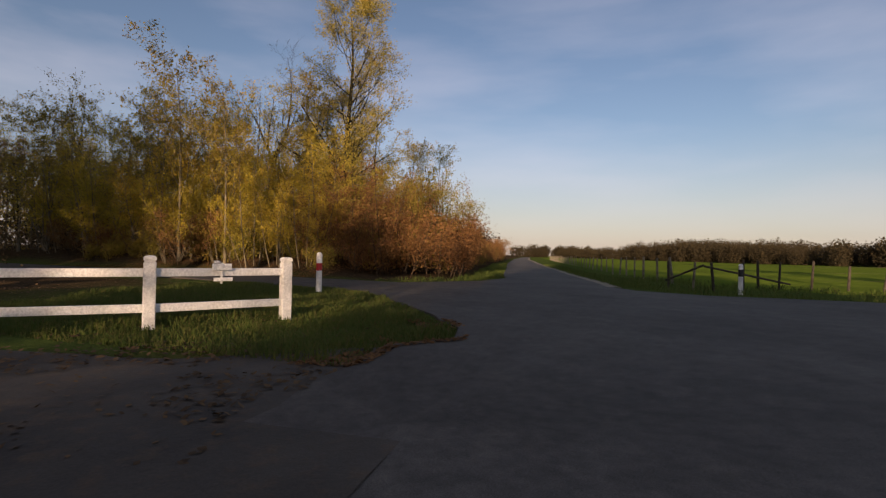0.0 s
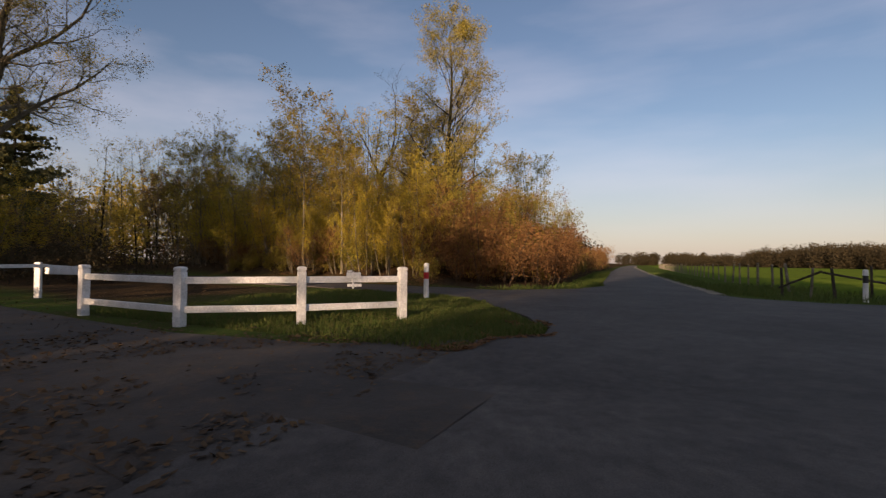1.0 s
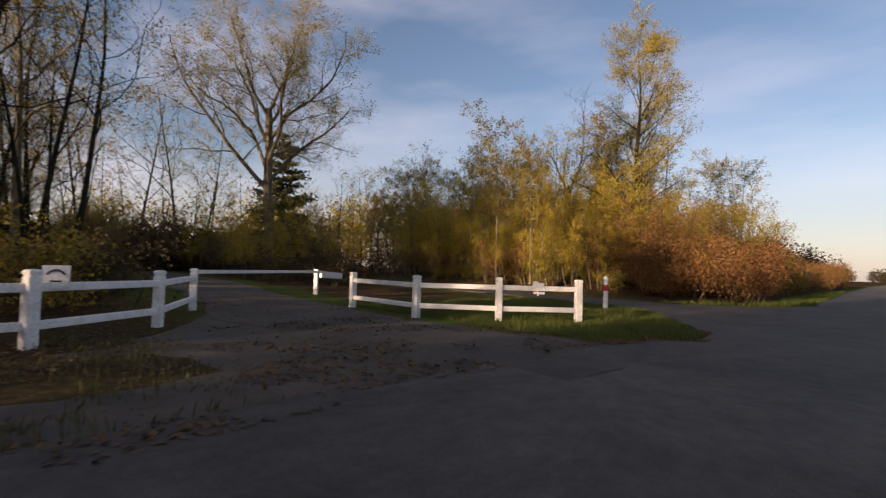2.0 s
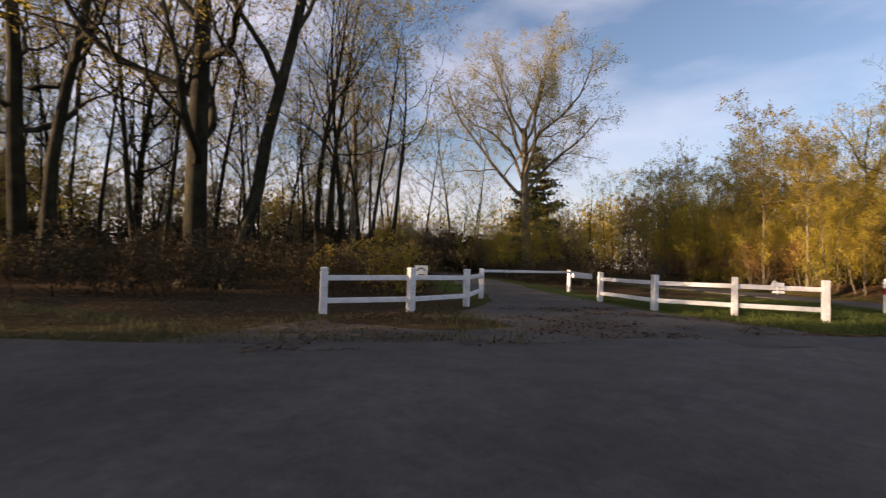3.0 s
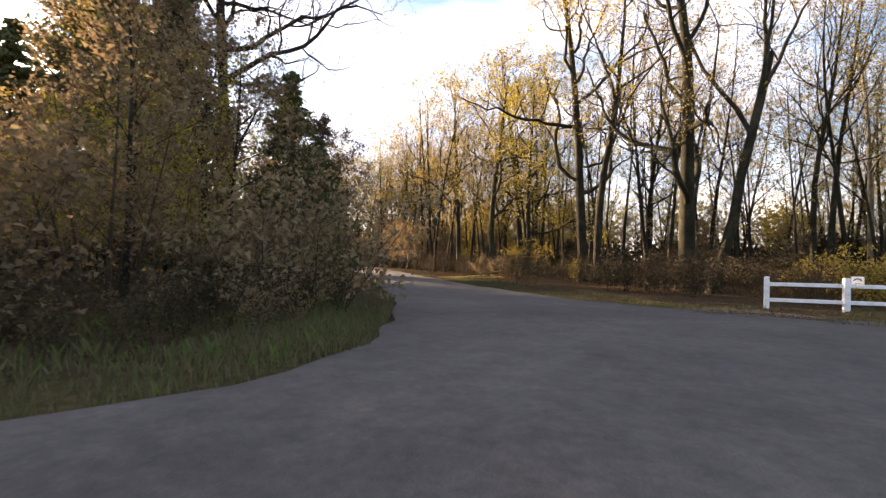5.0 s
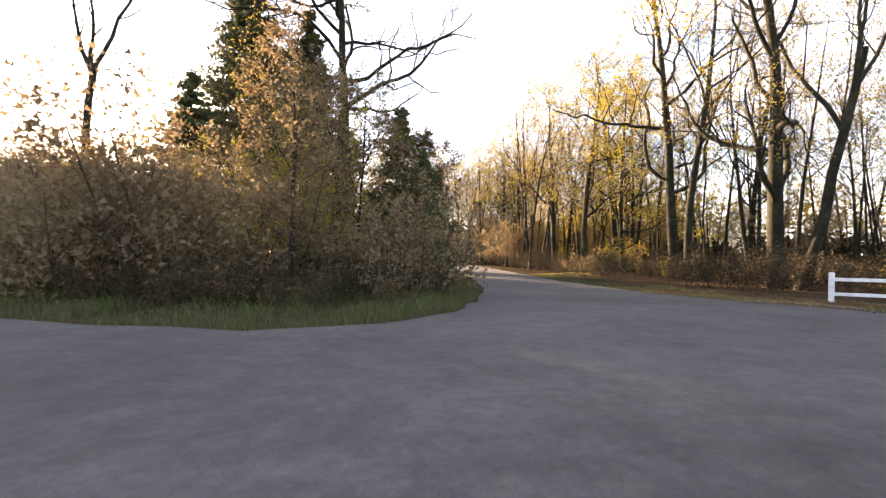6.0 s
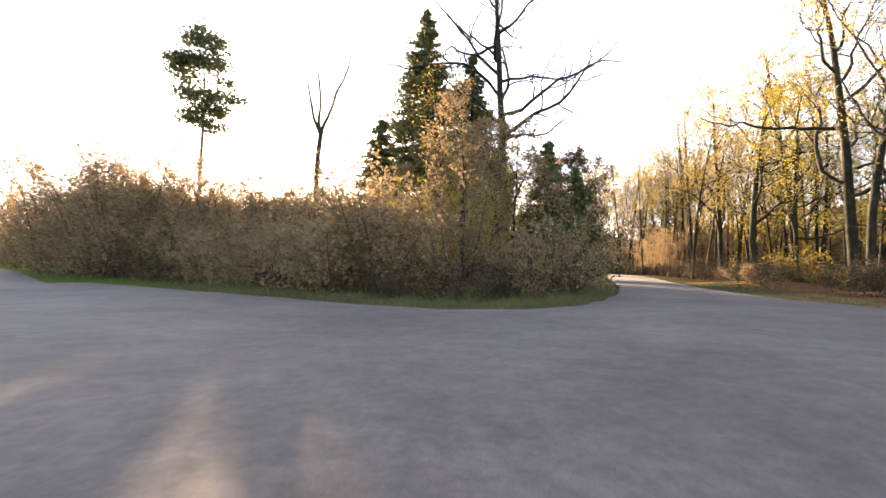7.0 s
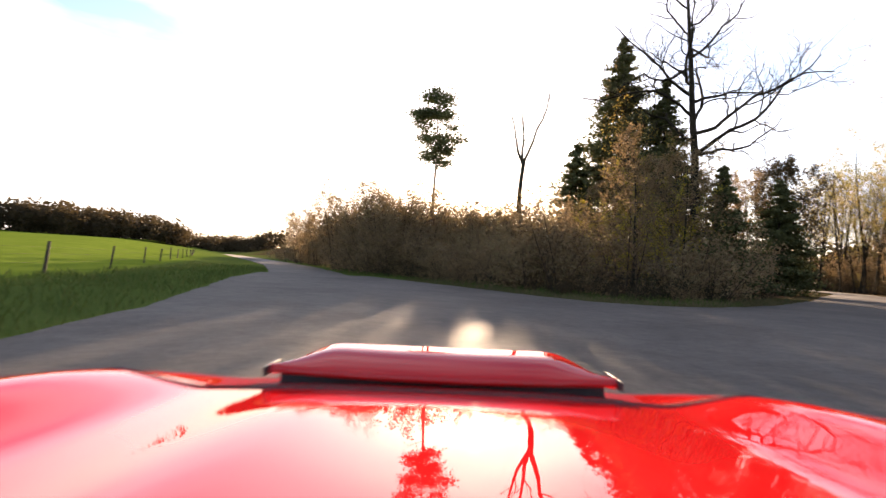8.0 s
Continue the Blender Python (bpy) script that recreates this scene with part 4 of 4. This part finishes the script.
for ob in tall_kinds + golden_kinds + rust_kinds + brown_kinds + shrub_kinds:
    for o in list(ob.children_recursive) + [ob]:
        bpy.data.objects.remove(o)


# ---- distant woods ----
def far_woods(name, label, seed, line, depth, count, low, high, n=260, leaf=0.065, material=M_FAR):
    rng = np.random.default_rng(seed)
    V, F, base = [], [], 0
    pts = np.array(line, float)
    seg = np.r_[0, np.cumsum(np.hypot(*np.diff(pts, axis=0).T))]
    for _ in range(count):
        s = rng.uniform(0, seg[-1])
        x, y = np.interp(s, seg, pts[:, 0]) + rng.uniform(0, depth) * np.sign(np.interp(s, seg, pts[:, 0])), np.interp(s, seg, pts[:, 1]) + rng.normal(0, depth * 0.3)
        h = rng.uniform(low, high) * (1 + 0.15 * math.sin(s / 23.0))
        d = rng.normal(0, 1, (n, 3))
        d /= np.linalg.norm(d, axis=1)[:, None]
        c = d * np.array((h * 0.34, h * 0.34, h * 0.5)) * rng.uniform(0.4, 1.0, (n, 1)) + np.array((x, y, float(gz(x, y)) + h * 0.40))
        c[:, 2] = np.maximum(c[:, 2], float(gz(x, y)) + 0.4)
        v, f = leaves_arrays(rng, c, h * leaf, h * 0.02)
        V.append(v), F.append(f + base)
        base += len(v)
    return tagged(new(name, mesh_data(name, np.concatenate(V), np.concatenate(F), material)), label, "woods", kind="stuff")


far_woods("far_woods", "distant dark woods beyond the pasture", 61, [(62, 290), (108, 140), (116, 78), (116, 10)], 34, 640, 7.5, 11.5, 520, 0.045)
far_woods("far_woods", "distant line of trees along the northern horizon", 62, [(-20, 420), (30, 400), (75, 330), (95, 250)], 40, 320, 7, 11, 300, 0.075)
far_woods("far_woods", "distant woods beyond the rising pasture", 63, [(230, -40), (180, -115), (150, -176), (128, -240), (100, -300)], 40, 460, 10, 13.5, 190, 0.075)
far_woods("far_woods", "brushwood behind the northern woods", 65, [(-70, 60), (-40, 74), (-10, 80), (-2, 110)], 8, 90, 7, 10, 420, 0.04)
far_woods("far_woods", "distant woods closing the forest to the west", 64, [(-90, -60), (-70, -110), (0, -130), (40, -150)], 25, 260, 8, 13, 160, 0.08)
far_woods("far_woods", "tall olive woods deep in the western forest", 66, [(-80, 120), (-72, 40), (-72, -60), (-78, -80)], 22, 110, 12, 19, 800, 0.025, M_LEAF_OLIVE)


far_woods("far_woods", "low dark brushwood deep in the western forest", 67, [(-60, 40), (-58, 10), (-60, -40)], 8, 130, 4, 6.5, 420, 0.075)


# ---- fences, gate, posts ----
def white_post(parent, x, y, h=1.1, w=0.17, turn=0.0):
    z = float(gz(x, y))
    bm = box((w, w, h - 0.10 + 0.3), (0, 0, (h - 0.10 - 0.3) / 2), 0.018)
    part("post", bm, M_WHITE, parent, m=pose(x, y, z, 0, 0, turn))
    bm = box((w * 0.86, w * 0.86, 0.03), (0, 0, h - 0.085), 0.006)
    part("post_neck", bm, M_WHITE, parent, m=pose(x, y, z, 0, 0, turn))
    bm = bmesh.new()
    for zz, s in ((h - 0.07, 0.5), (h - 0.03, 0.5), (h - 0.005, 0.36), (h, 0.2)):
        for a, b in ((-1, -1), (1, -1), (1, 1), (-1, 1)):
            bm.verts.new((a * w * s, b * w * s, zz))
    bm.verts.ensure_lookup_table()
    for k in range(3):
        for j in range(4):
            bm.faces.new([bm.verts[i] for i in (4 * k + j, 4 * k + (j + 1) % 4, 4 * k + 4 + (j + 1) % 4, 4 * k + 4 + j)])
    bm.faces.new([bm.verts[i] for i in (12, 13, 14, 15)])
    bm.faces.new([bm.verts[i] for i in (3, 2, 1, 0)])
    part("post_cap", bm, M_WHITE, parent, m=pose(x, y, z, 0, 0, turn))


def beam(parent, name, a, b, size, material, bevel=0.012, label=""):
    a, b = Vector(a), Vector(b)
    mid, way = (a + b) / 2, b - a
    turn = way.to_track_quat("Y", "Z").to_matrix().to_4x4()
    return part(name, box((size[0], way.length, size[1]), (0, 0, 0), bevel), material, parent, label, m=Matrix.Translation(mid) @ turn)


def white_fence(label, posts):
    root = thing("rail_fence", label, "fence", group="white fences")
    for k, (x, y) in enumerate(posts):
        ax, ay = posts[max(0, k - 1)]
        bx, by = posts[min(len(posts) - 1, k + 1)]
        white_post(root, x, y, turn=math.degrees(math.atan2(by - ay, bx - ax)))
    for (ax, ay), (bx, by) in zip(posts, posts[1:]):
        u = Vector((bx - ax, by - ay)).normalized() * 0.08
        for h, s in ((0.845, 0.125), (0.31, 0.125)):
            za, zb = float(gz(ax, ay)) + h, float(gz(bx, by)) + h
            beam(root, "rail", (ax + u.x, ay + u.y, za), (bx - u.x, by - u.y, zb), (0.075, s), M_WHITE)
    return root


FENCE_R = [(-3.2, 4.86), (-4.6, 3.29), (-6.46, 2.21), (-9.78, 2.76)]
FENCE_L = [(-6.21, -7.82), (-6.25, -5.68), (-7.88, -3.49), (-10.92, -1.62)]
white_fence("white painted two rail wooden fence curving to a gate", FENCE_R)
fence_l = white_fence("white painted two rail wooden fence with a small notice board", FENCE_L)

# barrier pole across the track
gate = thing("barrier_gate", "white wooden barrier pole closing the forest track", "gate")
ga, gb = Vector((-10.98, -1.52, 0.99)), Vector((-15.67, 5.42, 0.97))
along = (gb - ga).normalized()
beam(gate, "pole", ga, gb + along * 0.5, (0.08, 0.10), M_WHITE)
beam(gate, "counterweight", gb + along * 0.5 + Vector((0, 0, -0.12)), gb + along * 3.3 + Vector((0, 0, -0.22)), (0.12, 0.30), M_WHITE, 0.03)
part("support_leg", box((0.15, 0.15, 1.36), (0, 0, 0), 0.014), M_WHITE, gate, m=pose(gb.x, gb.y, 0.40, 0, 0, 34))

# notice board on the fence
notice = thing("notice_board", "small white notice board with dark marks on a fence post", "sign")
nx, ny = -6.46, -5.36
nm = pose(nx, ny, 0.98, 0, 0, -20)
part("board", box((0.03, 0.33, 0.34), (0.09, 0, 0.0), 0.01), M_WHITE, notice, m=nm)
for k in range(7):
    a = math.radians(150 - k * 20)
    part("mark", box((0.006, 0.028, 0.04), (0.109, -0.11 * math.cos(a), 0.10 * math.sin(a)), 0.0, Matrix.Rotation(a - 1.57, 4, "X")), M_BLACK, notice, m=nm)
part("mark", box((0.006, 0.14, 0.022), (0.109, 0, -0.06)), M_BLACK, notice, m=nm)
part("bracket", box((0.1, 0.05, 0.05), (0.04, 0, -0.05), 0.005), M_WHITE, notice, m=nm)


def round_marker(name, label, x, y, h, r, band, z0, z1):
    root = thing(name, label, "marker post", pose(x, y, float(gz(x, y)), 0, 0, 20))
    part("body", turned([(r, -0.3), (r, z0)]), M_WHITE, root, smooth_faces=False)
    part("band", turned([(r * 1.02, z0), (r * 1.02, z1)]), band, root)
    part("top", turned([(r, z1), (r, h - 0.07), (r * 0.85, h - 0.03), (r * 0.4, h)]), M_WHITE, root)


round_marker("marker_post", "white roadside marker post with a red band in the grass", -4.93, 10.68, 1.2, 0.085, M_RED, 0.66, 0.88)
round_marker("marker_post", "white roadside marker post with a black band", 9.2, 16.2, 1.15, 0.08, M_BLACK, 0.68, 0.94)

# small sign fixed to the fence
sign = thing("road_sign", "small white double plate sign fixed to the fence rail", "sign", pose(-3.93, 4.04, float(gz(-3.93, 4.04)), 0, 0, 48))
part("upright", box((0.035, 0.025, 0.34), (0, -0.052, 0.80), 0.005), M_WHITE, sign)
part("plate", box((0.30, 0.02, 0.11), (0, -0.077, 0.90), 0.006), M_WHITE, sign)
part("plate", box((0.29, 0.02, 0.06), (0.02, -0.077, 0.70), 0.006), M_WHITE, sign)
part("plate", box((0.10, 0.02, 0.04), (-0.08, -0.077, 0.98), 0.006), M_WHITE, sign)


# ---- pasture fence ----
def pasture_fence(label, line, spacing, seed, material):
    rng = random.Random(seed)
    root = thing("pasture_fence", label, "fence", group="pasture fences")
    pts = finer(line, 0.1)
    stops, gone = [], spacing
    for (ax, ay), (bx, by) in zip(pts, pts[1:]):
        gone += math.hypot(bx - ax, by - ay)
        if gone >= spacing:
            stops.append((ax, ay))
            gone = rng.uniform(-0.4, 0.4)
    tops = []
    for x, y in stops:
        h, r = rng.uniform(1.1, 1.35), rng.uniform(0.045, 0.065)
        m = pose(x, y, float(gz(x, y)), rng.uniform(-6, 6), rng.uniform(-6, 6), rng.uniform(0, 90))
        part("post", turned([(r, -0.3), (r * 1.05, 0.4), (r * 0.95, h - 0.02), (r * 0.6, h)], 7), material, root, m=m)
        tops.append(Vector((x, y, float(gz(x, y)))))
    for h in (0.45, 0.78, 1.05):
        for a, b in zip(tops, tops[1:]):
            if (a - b).length < 14:
                beam(root, "wire", a + Vector((0, 0, h)), b + Vector((0, 0, h)), (0.004, 0.004), M_DARKWOOD, 0.0)
    return root


pasture_fence("weathered wooden posts with wire along the northern road", [(8.3, 18.4), (8.6, 34), (9.4, 62), (12.6, 150)], 2.6, 71, M_OLDWOOD)
pasture_fence("leaning dark wooden posts with wire round the pasture corner", [(7.4, 18.6), (8.4, 17.6), (10, 18.2), (12.6, 20.2), (16, 20.6), (22, 17.5), (28, 12), (33, 3)], 1.5, 72, M_DARKWOOD)
pasture_fence("wooden posts with wire along the rising pasture", [(33.8, -4.0), (34.6, -10.5), (39.8, -26.5), (46, -42), (62, -80), (90, -140)], 8.5, 73, M_DARKWOOD)
fallen = thing("broken_rail", "dark broken fence rails leaning on the posts", "rail")
beam(fallen, "rail", (7.3, 18.7, 0.30), (8.4, 17.55, 1.0), (0.075, 0.075), M_DARKWOOD, 0.015)
beam(fallen, "rail", (8.4, 17.5, 0.95), (12.8, 19.9, 0.22), (0.075, 0.075), M_DARKWOOD, 0.015)


# ---- grass, fallen leaves ----
def grass(name, label, seed, count, x0, x1, y0, y1, accept, low, high, material=M_GRASS):
    rng = np.random.default_rng(seed)
    x, y = rng.uniform(x0, x1, count), rng.uniform(y0, y1, count)
    keep = accept(x, y)
    x, y = x[keep], y[keep]
    n = len(x)
    p = np.stack([x, y, gz(x, y)], -1)
    h = rng.uniform(low, high, n) * (0.6 + 0.8 * np.clip(0.5 + waves(x, y, 0.7), 0, 1))
    a, lean = rng.uniform(0, 6.28, n), rng.uniform(0.05, 0.6, n)
    side = np.stack([np.cos(a), np.sin(a), 0 * a], -1)
    w = rng.uniform(0.004, 0.010, n)[:, None]
    fall = np.stack([-np.sin(a), np.cos(a), 0 * a], -1) * (lean * h)[:, None]
    up = np.stack([0 * h, 0 * h, h], -1)
    v = np.stack([p - side * w, p + side * w, p + fall * 0.35 + up * 0.6 + side * w * 0.7, p + fall + up], 1).reshape(-1, 3)
    return tagged(new(name, mesh_data(name, v, np.arange(4 * n).reshape(n, 4), material)), label, "grass", kind="stuff")


def litter(name, label, seed, count, x0, x1, y0, y1, accept, material, low=0.02, high=0.042):
    rng = np.random.default_rng(seed)
    x, y = rng.uniform(x0, x1, count), rng.uniform(y0, y1, count)
    keep = accept(x, y)
    x, y = x[keep], y[keep]
    on = road_gap(x, y) < 0
    c = np.stack([x, y, np.where(on, 0.045, gz(x, y) + 0.035)], -1)
    n = len(c)
    a = rng.uniform(0, 6.28, n)
    u = np.stack([np.cos(a), np.sin(a), rng.normal(0, 0.25, n)], -1)
    w = np.stack([-np.sin(a), np.cos(a), rng.normal(0, 0.25, n)], -1)
    s = rng.uniform(low, high, (n, 1))
    v = np.stack([c - u * s, c + w * s * 0.6, c + u * s, c - w * s * 0.6], 1).reshape(-1, 3)
    return tagged(new(name, mesh_data(name, v, np.arange(4 * n).reshape(n, 4), material)), label, "leaves", kind="stuff")


grass("verge_grass", "rough green grass round the white fence", 81, 120000, -10, 1.2, 1.2, 15, lambda x, y: (road_gap(x, y) > 0.05) & (y > 1.9 - 0.15 * (x + 3)), 0.03, 0.125)
grass("verge_grass", "grass strip along the thicket", 82, 60000, 0, 22, -24, -11.5, lambda x, y: (road_gap(x, y) > 0.05) & (road_gap(x, y) < 2.4), 0.06, 0.2, M_GRASS_DULL)
grass("verge_grass", "grass verge along the pasture corner", 83, 90000, 6, 44, -34, 26, lambda x, y: (road_gap(x, y) > 0.05) & (road_gap(x, y) < 6.0) & (x > 6 + 0 * y), 0.08, 0.28)
grass("verge_grass", "grass verge along the northern road", 84, 50000, -5, 10, 17, 60, lambda x, y: (road_gap(x, y) > 0.05) & (road_gap(x, y) < 1.8), 0.08, 0.25)
grass("verge_grass", "thin dull grass along the western wood's edge", 88, 52000, -22, -1.2, -26, -4.5, lambda x, y: (road_gap(x, y) > 0.1) & (road_gap(x, y) < 3.4) & (waves(x, y, 1.1) > -0.35), 0.04, 0.14, M_GRASS_DULL)
litter("fallen_leaves", "brown fallen leaves at the road's edge", 85, 12000, -16, 4, -14, 20, lambda x, y: (road_gap(x, y, False) > 0.0), M_LITTER)
litter("fallen_leaves", "rust coloured drift of leaves at the grass tip", 87, 18000, -5, 1.2, 1.6, 5.5, lambda x, y: (road_gap(x, y, False) > -0.15) & (road_gap(x, y, False) < 0.6) & (waves(x, y, 0.5) > -0.2), M_LITTER_RUST, 0.025, 0.055)
litter("fallen_leaves", "sunlit orange leaf litter on the bank behind the side road", 90, 26000, -30, -8, 17.5, 23.5, lambda x, y: (road_gap(x, y) > 0.6) & (road_gap(x, y) < 5.0), M_LEAF_RUST)
litter("fallen_leaves", "sunlit yellow drift of leaves beside the forest road", 91, 16000, -26, -15, -29, -21, lambda x, y: (road_gap(x, y) > 0.8) & (road_gap(x, y) < 4.5) & (waves(x, y, 1.5) > -0.1), M_LEAF_GOLD, 0.03, 0.07)
litter("fallen_leaves", "brown leaves and earth before the white fence", 92, 9000, -7, -1.0, -9.5, 2.5, lambda x, y: (waves(x, y, 0.9) > 0.0), M_LITTER, 0.025, 0.05)
litter("fallen_leaves", "brown fallen leaves beside the forest road", 86, 16000, -22, 10, -34, -9, lambda x, y: road_gap(x, y) > 0.0, M_LITTER)


# ---- the car whose rear deck is seen ----
def skin(fn, us, vs):
    """A grid of points fn(u, v), as arrays."""
    pts = np.array([[fn(u, v) for u in us] for v in vs], float)
    idx = np.arange(len(us) * len(vs)).reshape(len(vs), len(us))
    f = np.stack([idx[:-1, :-1], idx[:-1, 1:], idx[1:, 1:], idx[1:, :-1]], -1).reshape(-1, 4)
    return pts.reshape(-1, 3), f


def hump(v, at, wide):
    return math.exp(-(((v - at) / wide) ** 2))


def half_width(y):
    return 1.03 - 0.08 * smooth(1.3, 1.8, y) - 0.16 * smooth(-2.3, -3.3, y) - 0.03 * hump(y, -1.2, 0.8)


def deck_height(x, y):
    """The upper surface of the body: x across, y towards the tail."""
    a = abs(x)
    z = float(np.interp(y, [-3.3, -3.0, -1.9, -1.5, -0.9, 0.1, 1.36, 1.44, 1.70, 1.8], [0.52, 0.60, 0.72, 0.74, 0.82, 0.945, 0.846, 0.838, 0.80, 0.60]))
    fender = hump(y, 1.05, 0.6) * 0.09 + hump(y, -2.5, 0.6) * 0.07
    z += fender * float(smooth(0.62, 0.95, a)) - 0.035 * (a / 0.9) ** 2 - 0.012 * float(smooth(0.86, 1.0, a))
    z += 0.014 * hump(a, 0.37 - 0.05 * y, 0.13) * float(smooth(0.2, 0.5, y)) * float(smooth(1.45, 1.0, y))
    return z


car = thing("sports_car", "glossy red low sports car with a raised rear spoiler", "car", pose(20.152, 7.102, 0.03, 0, -0.6, 178.63))


def body_point(u, y):
    w = half_width(y)
    if abs(u) <= 1:
        return (u * w, y, deck_height(u * w, y))
    k = abs(u) - 1
    top = deck_height(w, y)
    return (math.copysign(w + 0.05 * math.sin(min(1, k) * math.pi) - 0.03 * k, u), y, top + (0.22 - top) * k)


us = np.r_[np.linspace(-2, -1.05, 9), np.linspace(-1, 1, 61), np.linspace(1.05, 2, 9)]
ys_car = np.r_[np.linspace(-3.3, 0.3, 46), np.linspace(0.36, 1.8, 49)]
v, f = skin(body_point, us, ys_car)
body = piece("body", mesh_data("body", v, f, M_PAINT, True), car)
part("rear_panel", box((1.66, 0.06, 0.40), (0, 1.79, 0.42), 0.02), M_PAINT, car)
part("rear_bumper", box((1.70, 0.16, 0.16), (0, 1.80, 0.30), 0.04), M_BLACK, car)
part("front_panel", box((1.52, 0.06, 0.32), (0, -3.29, 0.37), 0.02), M_PAINT, car)
part("underside", box((1.70, 4.9, 0.06), (0, -0.75, 0.22), 0.02), M_BLACK, car)


def seam(name, pts, r, material, parent):
    """A thin bead along a line on the body."""
    v, f = tubes_arrays([(np.array(pts, float), np.full(len(pts), r), 6)])
    return piece(name, mesh_data(name, v, f, material, True), parent)


seam("deck_seam", [(x, 1.37 + 0.04 * abs(x), deck_height(x, 1.37 + 0.04 * abs(x)) + 0.001) for x in np.linspace(-0.93, 0.93, 40)], 0.006, M_BLACK, body)

# rear spoiler: a thick wing with turned-up edge on short struts
def wing(u, k):
    """u across from -1 to 1, k round the section."""
    e = abs(u)
    half = 0.54
    lift = float(smooth(1.0, 0.62, e))
    front, back = 1.46 + 0.05 * e * e, 1.66 - 0.10 * float(smooth(0.7, 1.0, e))
    zf, zb = 0.853, 0.848 + 0.060 * lift
    ring = [(front, zf), (front + 0.02, zf + 0.016), (front + 0.55 * (back - front), zf + 0.02 + 0.55 * (zb - zf)), (back, zb + 0.012), (back + 0.02, zb), (back + 0.005, zb - 0.02),
            (front + 0.5 * (back - front), zf - 0.004), (front + 0.02, zf - 0.012)]
    y, z = ring[k % len(ring)]
    return (0.03 + u * half, y, z)


wu = np.linspace(-1, 1, 41)
v = np.array([[wing(u, k) for k in range(8)] for u in wu]).reshape(-1, 3)
wi = np.arange(41 * 8).reshape(41, 8)
f = np.stack([wi[:-1], np.roll(wi, -1, 1)[:-1], np.roll(wi, -1, 1)[1:], wi[1:]], -1).reshape(-1, 4)
spoiler = piece("spoiler", mesh_data("spoiler", v, f, M_PAINT, True), car)
for end in (0, 40):
    part("end_cap", box((0.016, 0.13, 0.03), (wing(wu[end], 0)[0], 1.565, 0.853), 0.006), M_BLACK, spoiler)
for x in (-0.45, -0.30, 0.22, 0.35, 0.50):
    part("strut", box((0.05, 0.06, 0.05), (x, 1.56, 0.825), 0.008), M_PAINT, spoiler)
part("slot", box((1.0, 0.03, 0.05), (0.03, 1.54, 0.828), 0.005), M_BLACK, spoiler)

m, n, l, b = blank("dark_glass")
b.inputs["Base Color"].default_value, b.inputs["Roughness"].default_value = (0.01, 0.012, 0.012, 1), 0.03
M_GLASS = m


def cabin_point(u, y):
    top = float(np.interp(y, [-1.75, -1.1, -0.75, -0.2, 0.42], [0.73, 1.02, 1.09, 1.06, 0.87]))
    low = deck_height(0.6, y) - 0.01
    w = 0.70 - 0.05 * hump(y, -0.7, 0.6)
    a = min(1, abs(u))
    return (math.copysign(w * (1 - 0.28 * float(smooth(0.9, 0.0, a)) * 0) * a, u) * (0.80 + 0.20 * float(smooth(0.7, 1.0, a))), y, low + (max(top, low) - low) * float(smooth(1.0, 0.62, a)))


v, f = skin(cabin_point, np.linspace(-1, 1, 31), np.linspace(-1.75, 0.42, 30))
piece("cabin_glass", mesh_data("cabin_glass", v, f, M_GLASS, True), car, "dark tinted cabin glass")
v, f = skin(lambda u, y: (lambda q: (q[0], q[1], q[2] + 0.012))(cabin_point(u, y)), np.linspace(-0.66, 0.66, 21), np.linspace(-1.05, -0.2, 14))
piece("roof", mesh_data("roof", v, f, M_PAINT, True), car)
for sx in (-1, 1):
    for wy in (-2.35, 0.08):
        wheel = part("wheel", turned([(0.20, -0.10), (0.31, -0.10), (0.32, -0.07), (0.32, 0.07), (0.31, 0.10), (0.20, 0.10)], 32), M_BLACK, car, "black rubber tyre", True,
                     pose(sx * 0.91, wy, 0.30, 0, 90, 0))
        part("rim", turned([(0.21, -0.085), (0.20, 0.085), (0.17, 0.10), (0.05, 0.07)], 24), M_STEEL, wheel)
    part("tail_light", turned([(0.085, 0.0), (0.085, 0.03), (0.06, 0.045)], 24), M_RED, car, "round red tail light", True, pose(sx * 0.58, 1.815, 0.50, -90, 0, 0))
    part("tail_light", turned([(0.07, 0.0), (0.07, 0.03), (0.05, 0.04)], 24), M_RED, car, "round red tail light", True, pose(sx * 0.36, 1.815, 0.50, -90, 0, 0))
